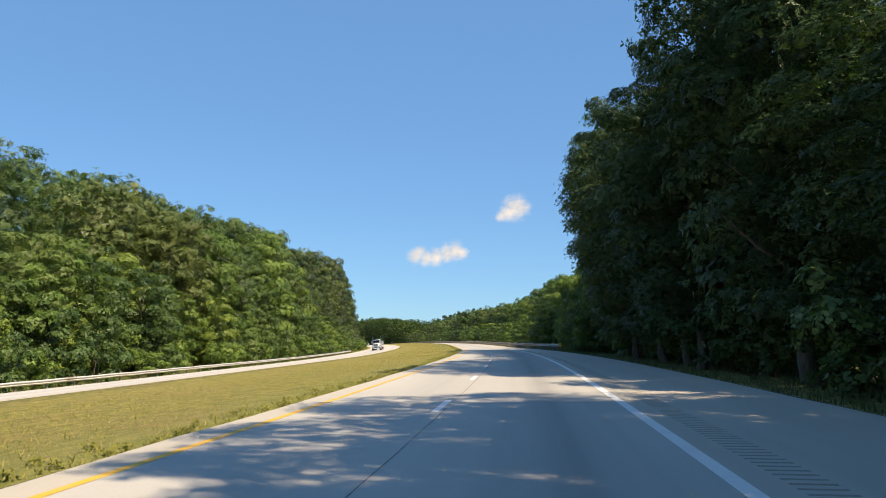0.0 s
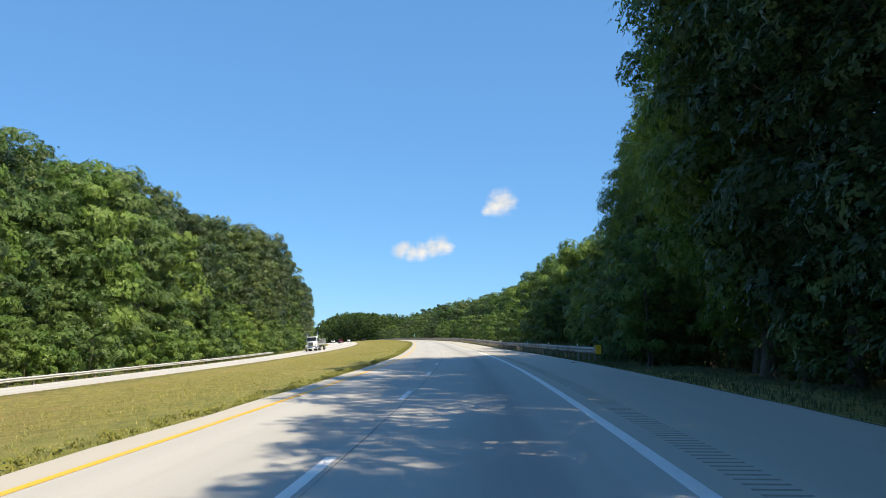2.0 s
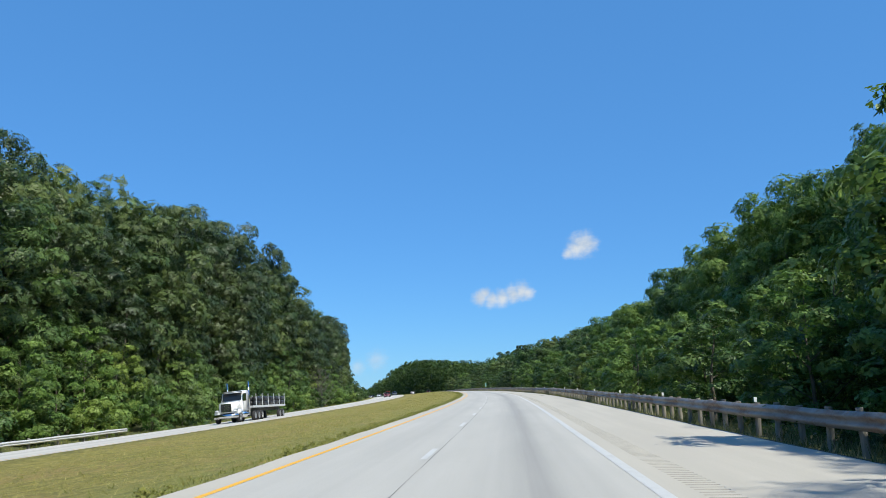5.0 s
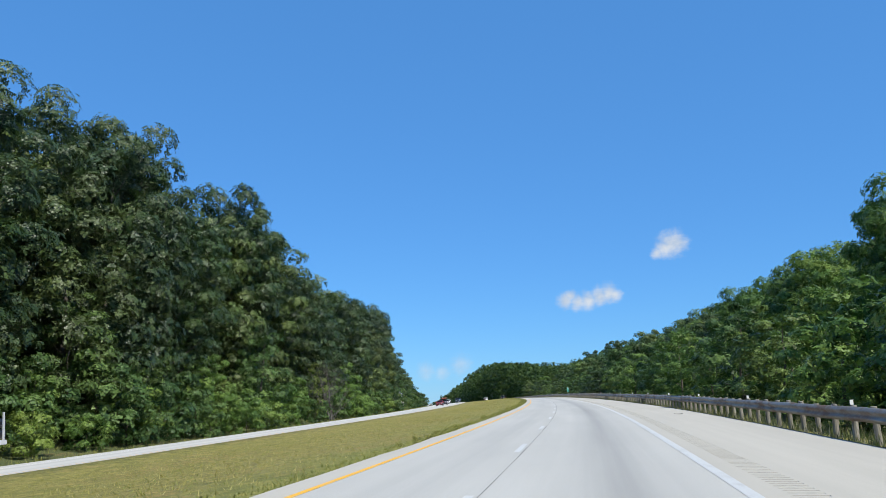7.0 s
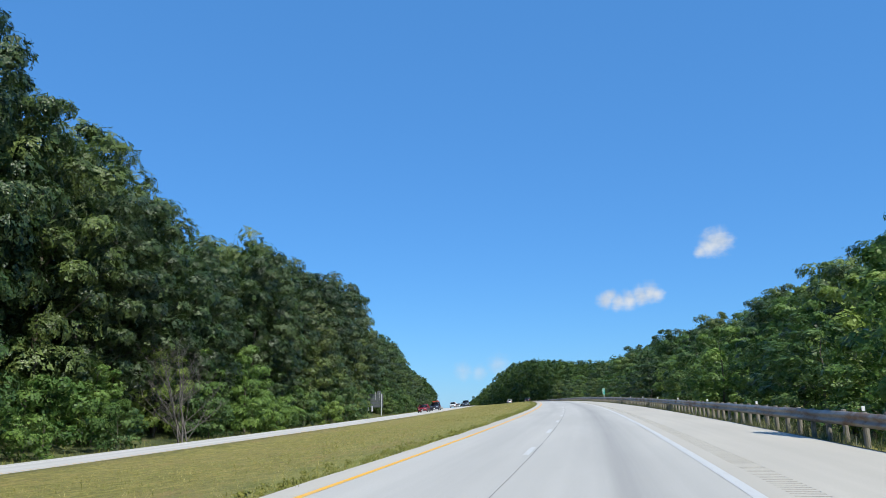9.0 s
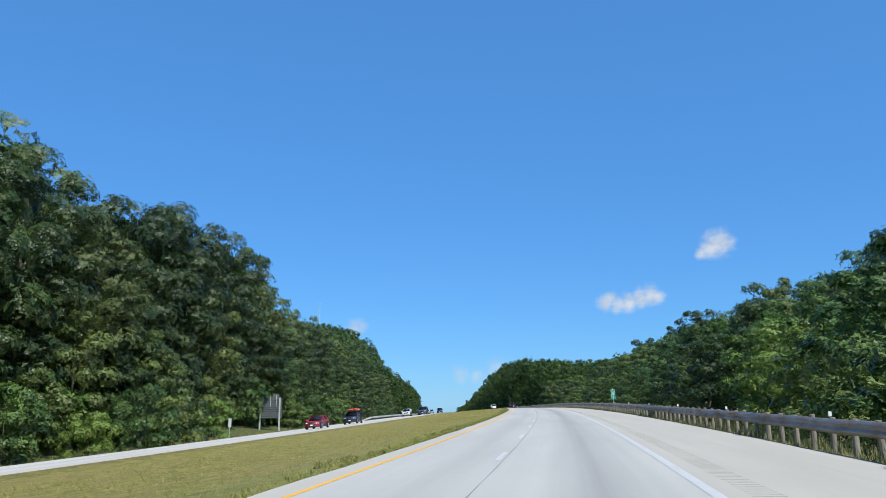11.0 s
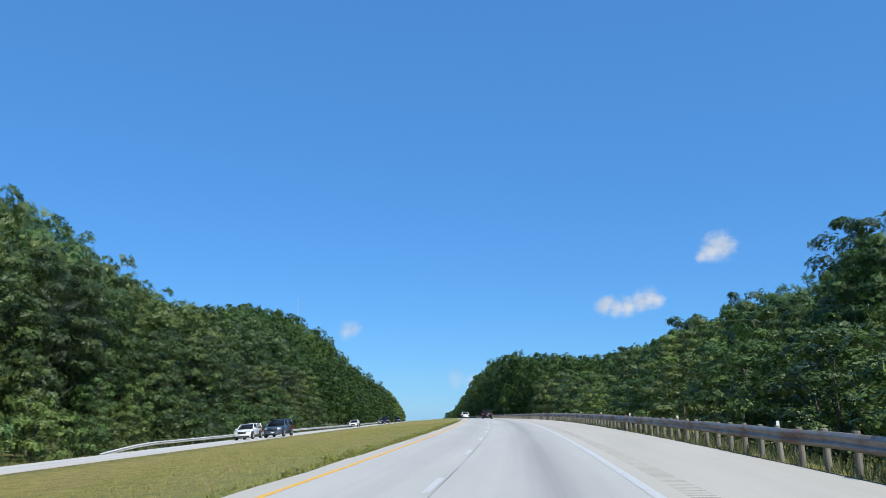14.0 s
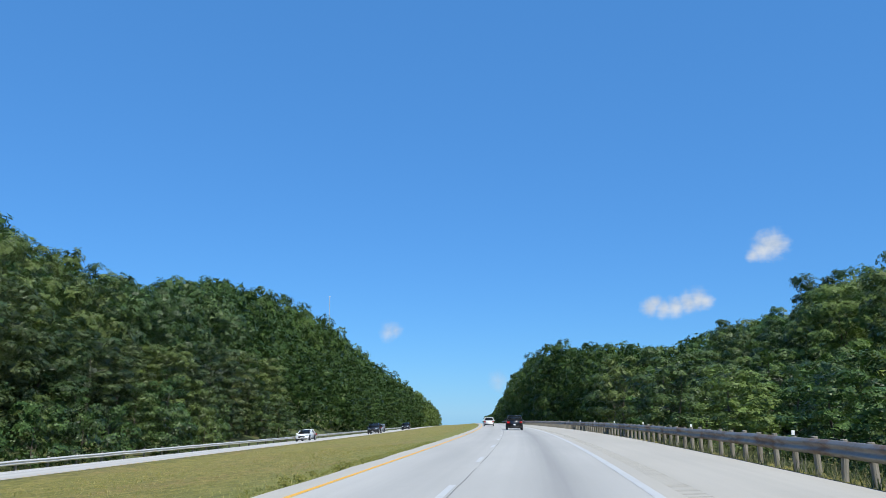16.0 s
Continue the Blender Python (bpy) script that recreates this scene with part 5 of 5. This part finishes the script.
car("suv", 509.5, -23.9, True, PAINT_BLUE, "blue-grey large SUV with black grille", **BIG_SUV)
car("suv", 511.5, -27.7, True, PAINT_WHITE, "white SUV with black lower trim", **dict(SUV, length=4.7, height=1.62))
car("sedan", 592.0, -27.6, True, PAINT_WHITE, "white sedan far off on the opposite carriageway", **SEDAN)
car("suv", 630.0, -24.0, True, PAINT_BLACK, "black SUV far off on the opposite carriageway", **BIG_SUV)
car("suv", 665.0, -27.5, True, PAINT_SILVER, "silver SUV far off on the opposite carriageway", **SUV)
car("suv", 690.0, -24.0, True, PAINT_BLACK, "black SUV near the crest of the opposite carriageway", **SUV)
car("suv", 588.0, -0.4, False, PAINT_BLACK, "black SUV driving ahead, seen from behind", group="cars ahead", **BIG_SUV)
car("suv", 640.0, -3.6, False, PAINT_WHITE, "white SUV driving far ahead, seen from behind", group="cars ahead", **SUV)


def kayak(s, e, material, label):
    thing = tagged(new("kayak"), label, "kayak", "kayaks on a car roof")
    thing.matrix_basis = Matrix.Translation(rp(s, e, float(opp_h(s, e)) + 1.73)) @ pose(0, 0, 0, 0, 0, heading(s) + 180)
    n, k2 = 17, 12
    ys = np.linspace(-2.1, 2.1, n)
    verts, faces = [], []
    for y in ys:
        w = 0.34 * max(0.03, 1 - abs(y / 2.1) ** 2.2)
        for j in range(k2):
            a = 2 * math.pi * j / k2
            verts.append((math.cos(a) * w, y, 0.10 * abs(y / 2.1) ** 2 + math.sin(a) * w * (0.55 if math.sin(a) < 0 else 0.45) + 0.2))
    for i in range(n - 1):
        for j in range(k2):
            faces.append((i * k2 + j, i * k2 + (j + 1) % k2, (i + 1) * k2 + (j + 1) % k2, (i + 1) * k2 + j))
    child("hull", np_mesh("hull", np.array(verts), np.array(faces), material, smooth=True), thing)
    for y in (-0.7, 0.6):
        bm = bmesh.new()
        box(bm, -0.36, 0.36, y - 0.02, y + 0.02, -0.02, 0.0)
        rod(bm, (-0.35, y, 0), (-0.28, y, 0.33), 0.015, n=5)
        rod(bm, (0.35, y, 0), (0.28, y, 0.33), 0.015, n=5)
        rod(bm, (-0.28, y, 0.33), (0.28, y, 0.33), 0.015, n=5)
        part("strap", bm, BLACK, thing, "black strap over the roof bar")


kayak(446.0, -27.68, KAYAK_RED, "bright red plastic kayak strapped on a car roof")
kayak(446.4, -26.92, KAYAK_ORANGE, "orange-red plastic kayak strapped on a car roof")


def truck(s, e):
    """A long-nosed tractor with a loaded flatbed trailer, +y forward."""
    thing = tagged(new("semi_truck"), "white long-nosed semi truck pulling a flatbed loaded with dark bundles", "truck")
    bank = math.degrees(math.atan2(0.95, 11.5))
    thing.matrix_basis = Matrix.Translation(rp(s, e, float(opp_h(s, e)) + 0.02)) @ pose(0, 0, 0, 0, 0, heading(s)) @ pose(0, 0, 0, 0, -bank, 0) @ pose(0, 0, 0, 0, 0, 180)
    P = part
    bm = bmesh.new()
    prism(bm, [(0.3, 0.95), (2.05, 0.95), (2.15, 1.3), (2.1, 1.85), (1.9, 1.98), (0.3, 2.12)], -0.85, 0.85, lambda y, z: 1 - 0.12 * max(0, y - 0.3) / 1.8)
    P("hood", bm, PAINT_WHITE, thing, "white sloping hood", True, 0.06)
    bm = bmesh.new()
    prism(bm, [(-1.5, 1.0), (0.45, 1.0), (0.45, 2.1), (0.05, 2.95), (-0.3, 3.1), (-1.5, 3.12)], -1.1, 1.1)
    P("cab", bm, PAINT_WHITE, thing, "", True, 0.07)
    bm = bmesh.new()
    prism(bm, [(0.47, 2.16), (0.12, 2.88), (0.08, 2.86), (0.40, 2.14)], -0.95, 0.95)
    P("windscreen", bm, CAR_GLASS, thing, "dark windscreen")
    bm = bmesh.new()
    box(bm, -1.0, 1.0, 0.05, 0.5, 2.95, 3.02)
    P("sun_visor", bm, CHROME, thing, "", bevel=0.01)
    bm = bmesh.new()
    box(bm, -0.52, 0.52, 2.10, 2.20, 1.05, 1.86)
    grille = P("grille", bm, CHROME, thing, "tall chrome grille", bevel=0.02)
    for i in range(9):
        bm = bmesh.new()
        box(bm, -0.46 + i * 0.11, -0.40 + i * 0.11, 2.195, 2.215, 1.1, 1.8)
        P("grille_slat", bm, BLACK, grille)
    bm = bmesh.new()
    box(bm, -1.2, 1.2, 2.0, 2.35, 0.45, 0.85)
    P("bumper", bm, CHROME, thing, "wide chrome bumper", True, 0.04)
    for side in (-1, 1):
        bm = bmesh.new()
        prism(bm, [(0.9, 0.8), (1.15, 1.2), (1.6, 1.28), (2.05, 1.15), (2.15, 0.8)], side * 0.75, side * 1.22)
        P("fender", bm, PAINT_WHITE, thing, "", True, 0.03)
        bm = bmesh.new()
        box(bm, side * 0.80, side * 1.15, 2.05, 2.2, 1.1, 1.3)
        P("headlight", bm, LAMP_GLASS, thing, "clear headlight", True, 0.02)
        bm = bmesh.new()
        box(bm, side * 1.09, side * 1.115, -0.5, 0.3, 2.05, 2.75)
        P("side_window", bm, CAR_GLASS, thing, "dark side window")
        bm = bmesh.new()
        rod(bm, (side * 1.12, -1.62, 0.8), (side * 1.12, -1.62, 4.0), 0.075)
        P("exhaust_stack", bm, CHROME, thing, "chrome exhaust stack", True)
        bm = bmesh.new()
        rod(bm, (side * 0.98, -1.3, 0.72), (side * 0.98, 0.5, 0.72), 0.32, n=18)
        P("fuel_tank", bm, CHROME, thing, "polished fuel tank", True)
        bm = bmesh.new()
        box(bm, side * 1.15, side * 1.45, 0.35, 0.42, 2.05, 2.75)
        P("mirror", bm, CHROME, thing, "", bevel=0.02)
        for y in (1.5, -3.2, -4.5, -5.7, -12.6, -13.9):
            wheel(thing, side * 1.06, y, 0.5, 0.32, side)
    bm = bmesh.new()
    box(bm, -0.45, 0.45, -6.4, 1.9, 0.65, 0.95)
    P("chassis", bm, BLACK, thing)
    bm = bmesh.new()
    box(bm, -1.28, 1.28, -14.8, -2.5, 1.30, 1.52)
    P("trailer_deck", bm, ALUMINIUM, thing, "grey flatbed deck", bevel=0.02)
    for x in (-0.5, 0.5):
        bm = bmesh.new()
        box(bm, x - 0.07, x + 0.07, -14.7, -3.0, 0.95, 1.3)
        P("beam", bm, BLACK, thing)
    bm = bmesh.new()
    rod(bm, (0, -0.95, 0), (0, 0.95, 0), 0.23, n=10)
    pipe = P("pipe", bm, BLACK, thing, "dark pipe of the load", True)
    pipe.matrix_basis = Matrix.Translation((-0.95, -13.9, 1.80))
    for i in range(1, 50):
        child("pipe", pipe.data, thing, Matrix.Translation((-0.95 + i % 5 * 0.475, -13.9 + i // 5 % 5 * 2.25, 1.80 + i // 25 * 0.47)), "dark pipe of the load")
    for i in range(6):
        y = -14.6 + i * 2.2
        for side in (-1, 1):
            bm = bmesh.new()
            box(bm, side * 1.22, side * 1.28, y - 0.04, y + 0.04, 1.52, 2.75)
            P("stake", bm, ALUMINIUM, thing, "upright side stake")


truck(231.0, -27.2)

# ---- litter on the shoulder ----
def tyre_scrap(s, e, length, turn):
    """A curled strip of tread lying flat."""
    thing = tagged(new("tyre_scrap"), "curled black strip of torn tyre tread on the shoulder", "litter", "scraps of tyre")
    thing.matrix_basis = Matrix.Translation(rp(s, e, 0.005)) @ pose(0, 0, 0, 0, 0, turn)
    bm = bmesh.new()
    n, rnd = 9, random.Random(int(s))
    rings = []
    for i in range(n):
        u = i / (n - 1) - 0.5
        x, z, w = u * length, 0.02 * (2 * u) ** 2, 0.055 + 0.02 * rnd.random()
        rings.append([bm.verts.new((x, y, z + h)) for y, h in ((-w, 0.0), (w, 0.0), (w, 0.018), (-w, 0.018))])
    for a, b in zip(rings, rings[1:]):
        for j in range(4):
            bm.faces.new((a[j], a[(j + 1) % 4], b[(j + 1) % 4], b[j]))
    bm.faces.new(rings[0][::-1])
    bm.faces.new(rings[-1])
    part("tread", bm, TYRE, thing)


for s, e, length, turn in ((264.3, 5.8, 0.5, 20), (111.0, 6.6, 0.25, 10)):
    tyre_scrap(s, e, length, turn)

# ---- dead and leafless trees ----
def bare_tree(name, s, e, h, label, seed, stems=5):
    thing = tagged(new(name), label, "tree")
    thing.matrix_basis = Matrix.Translation(gp(s, e))
    rnd = random.Random(seed)
    for i in range(stems):
        v, f = branched(rnd, h * rnd.uniform(0.7, 1.0), 0.10, 13, h * 0.42, 0.85, 10, 0.26, 6, 0.12)
        child("stem", np_mesh("stem", v + np.array([rnd.uniform(-0.4, 0.4), rnd.uniform(-0.4, 0.4), 0]), f, DEAD_WOOD, smooth=True), thing)


bare_tree("dead_tree", 349.0, -39.6, 11.5, "grey-brown leafless dead tree with a broad spread of twigs", 4, 4)
bare_tree("dead_tree", 333.0, 18.0, 7.0, "thin leafless stems behind the guardrail", 9, 5)
bare_tree("dead_tree", 503.0, 20.0, 9.0, "thin leafless tree behind the guardrail", 12, 4)

# ---- grasses and weeds ----
def blades(name, s, e, height, material, label, tuft=3, lean=0.35, width=0.02):
    """Upright grass blades, a few to a tuft."""
    s, e, height = (np.repeat(a, tuft) for a in (s, e, height))
    n = len(s)
    s, e = s + RNG.normal(size=n) * 0.05, e + RNG.normal(size=n) * 0.05
    root = road_xyz(s, e, ground_h(s, e) - 0.02)
    ang = RNG.random(n) * 2 * np.pi
    side = np.stack([np.cos(ang), np.sin(ang), 0 * ang], 1)
    tip = root + np.stack([np.cos(ang + 1.3) * lean * height, np.sin(ang + 1.3) * lean * height, height], 1) * (0.7 + 0.6 * RNG.random((n, 1)))
    w = width * (0.7 + 0.6 * RNG.random((n, 1)))
    v = np.stack([root - side * w, root + side * w, tip], 1).reshape(-1, 3)
    return tagged(new(name, np_mesh(name, v, triangles(len(v)), material)), label, "grass", kind="stuff")


def scatter(n, s0, s1, e0, e1):
    return s0 + (s1 - s0) * RNG.random(n), e0 + (e1 - e0) * RNG.random(n)


a, b = scatter(52000, 2, 540, -18.5, -5.9)
blades("grass", a, b, 0.05 + 0.09 * RNG.random(52000) ** 2, BLADE, "short mown yellow-green grass of the median", 2, 1.1, 0.012)
a, b = scatter(32000, 2, 540, -16.0, -5.9)
blades("grass", a, b, 0.05 + 0.07 * RNG.random(32000) ** 2, BLADE_GREEN, "greener grass among the straw of the median", 2, 1.1, 0.012)
a, b = scatter(14000, 2, 540, -6.5, -5.62)
blades("grass", a, b, 0.04 + 0.09 * RNG.random(14000) ** 2, BLADE_GREEN, "low green weeds along the pavement edge", 4, 0.9, 0.014)
a, b = scatter(4000, -5, 130, 7.5, 12)
blades("grass", a, b, 0.10 + 0.18 * RNG.random(4000), LEAF_WEED, "grass verge in the shade of the trees")
a, b = scatter(14000, 108, 540, 7.55, 10.2)
blades("grass", a, b, 0.14 + 0.45 * RNG.random(14000) ** 2, LEAF_WEED, "rough tall grass and weeds under and behind the guardrail", 4, 0.55, 0.013)
a, b = scatter(700, 122, 152, 8.7, 10.6)
blades("grass", a, b, 0.7 + 0.9 * RNG.random(700), LEAF_WEED, "tall seeding grass and weeds behind the guardrail", 3, 0.3, 0.014)
a, b = scatter(9000, 40, 560, -44, -34.2)
blades("grass", a, b, 0.12 + 0.35 * RNG.random(9000), BLADE_GREEN, "rough grass below the left wood", 3, 0.6, 0.03)


def weeds(name, spots_, material, label, leaf=0.13, height=1.0):
    """Bushy roadside weeds as one mass of small leaves."""
    verts = []
    for s, e, k2 in spots_:
        n = 50
        p = RNG.normal(size=(n, 3)) * np.array([0.28, 0.28, 0.2]) * k2 + np.array([0, 0, 0])
        p[:, 2] = np.abs(RNG.random(n) ** 0.8 * height * k2)
        verts.append(leaf_blades(p + np.array(gp(s, e)), unit(RNG.normal(size=(n, 3)) + np.array([0, 0, 0.6])), leaf * k2, leaf * 0.5 * k2))
    v = np.concatenate(verts)
    return tagged(new(name, np_mesh(name, v, triangles(len(v)), material)), label, "weeds", kind="stuff")


weeds("weeds", [(s, RAIL_E + 0.5 + 2.8 * RNG.random(), 0.5 + 0.8 * RNG.random()) for s in np.arange(112, 560, 1.1)], LEAF_WEED, "tangle of green and straw-coloured weeds behind the guardrail")
weeds("weeds", [(s, -5.9 - 0.9 * RNG.random() ** 2, 0.14 + 0.18 * RNG.random() ** 2) for s in np.arange(4, 520, 0.45) if math.sin(s * 0.21) + math.sin(s * 0.067 + 1) > -0.9], BLADE_GREEN, "patchy low broadleaf weeds beside the left shoulder", 0.34, 0.5)
weeds("weeds", [(s, 10.2 + 1.6 * RNG.random(), 0.5 + 0.6 * RNG.random()) for s in np.arange(0, 112, 1.0)], LEAF, "dark undergrowth at the foot of the roadside trees")


def dirt(name, e0, e1, seed, label):
    s = np.arange(-60.0, 640.0, 1.0)
    w = rough_edge(np.full_like(s, 0.0), s, 0.09, seed) + 0.05 * np.sin(s * 3.1)
    S, E = np.stack([s, s, s], 1), np.stack([np.full_like(s, e0), np.full_like(s, (e0 + e1) / 2), e1 + w], 1)
    H = np.stack([np.full_like(s, -0.035), np.full_like(s, -0.015), ground_h(s, E[:, 2]) + 0.012], 1)
    i = (np.arange(len(s) - 1)[:, None] * 3 + np.arange(2)[None]).ravel()
    return tagged(new(name, np_mesh(name, road_xyz(S.ravel(), E.ravel(), H.ravel()), np.stack([i, i + 1, i + 4, i + 3], 1), DIRT, np.stack([E.ravel(), S.ravel()], 1))), label, "dirt edge", kind="structure")


k = Mat("dark_road_dirt", 0.95)
_n = k.noise(k.uv(), 14, 6, 0.7)
k.colour(k.ramp(_n, (0.3, (0.045, 0.038, 0.028)), (0.7, (0.17, 0.14, 0.10)))).bump(_n, 0.8, 0.03)
DIRT = k.m
dirt("trim", 7.40, 7.72, 2.2, "strip of dark dirt and broken asphalt at the pavement edge")
dirt("trim", -5.62, -5.76, 0.7, "thin strip of dark soil at the pavement edge")


# ---- clouds, 4.5 km off: part of the sky's backdrop ----
def cloud(centre, lobes, label, strength=0.70):
    """A small thin cumulus in the backdrop. lobes: x, z and radius in metres about the centre."""
    k = Mat("cloud_white", 1.0)
    at = k.where()
    total = None
    for x, z, r in lobes:
        d = k.node("ShaderNodeVectorMath")
        d.operation = "DISTANCE"
        k.put(d.inputs[0], at)
        d.inputs[1].default_value = (x, 0, z)
        w = k.level(d.outputs["Value"], 0.0, r * 1.5, 1.0, 0.0)
        total = w if total is None else k.math("MAXIMUM", total, w)
    n1, n2 = k.noise(k.stretch(at, 0.018, 0.018, 0.026), 1.0, 6, 0.62), k.noise(k.stretch(at, 0.010, 0.010, 0.012), 1.0, 3, 0.5)
    body = k.math("ADD", total, k.math("MULTIPLY", k.math("SUBTRACT", n1, 0.5), 0.75))
    alpha = k.node("ShaderNodeMapRange")
    alpha.interpolation_type = "SMOOTHSTEP"
    for i, v in enumerate((body, 0.16, 1.15, 0.0, strength)):
        k.put(alpha.inputs[i], v)
    glow = k.node("ShaderNodeEmission", Color=k.mix(k.level(n2, 0.35, 0.65), (0.66, 0.74, 0.88), (0.95, 0.96, 1.0)))
    glow.inputs["Strength"].default_value = 0.68
    mx = k.node("ShaderNodeMixShader")
    k.put(mx.inputs[0], alpha.outputs[0])
    k.put(mx.inputs[1], k.node("ShaderNodeBsdfTransparent").outputs[0])
    k.put(mx.inputs[2], glow.outputs[0])
    k.put(k.t.nodes["Material Output"].inputs[0], mx.outputs[0])
    wx, wz = max(abs(x) + 2 * r for x, z, r in lobes), max(abs(z) + 2 * r for x, z, r in lobes)
    bm = bmesh.new()
    box(bm, -wx, wx, -0.5, 0.5, -wz, wz)
    ob = part("backdrop", bm, k.m)
    ob.matrix_basis = Matrix.Translation(centre)
    ob.visible_shadow = False
    return tagged(ob, label, "cloud", "small fair-weather clouds", "structure")


cloud((-121, 4664, 834), [(6, 6, 84), (30, 12, 72), (-30, -12, 60), (-72, -40, 38)], "small white puffy cloud in a blue sky")
cloud((-570, 4670, 560), [(-150, -4, 52), (-122, 22, 40), (-80, -16, 54), (-20, -8, 58), (45, 10, 62), (95, 26, 60), (128, 12, 46)], "long flat white cloud low in a blue sky")
cloud((-2125, 4380, 455), [(0, 0, 60), (40, 4, 46)], "small faint cloud above the trees", 0.35)
cloud((-1430, 4540, 195), [(-100, -20, 60), (110, 10, 70), (0, -30, 50)], "faint wisps of cloud near the horizon", 0.22)
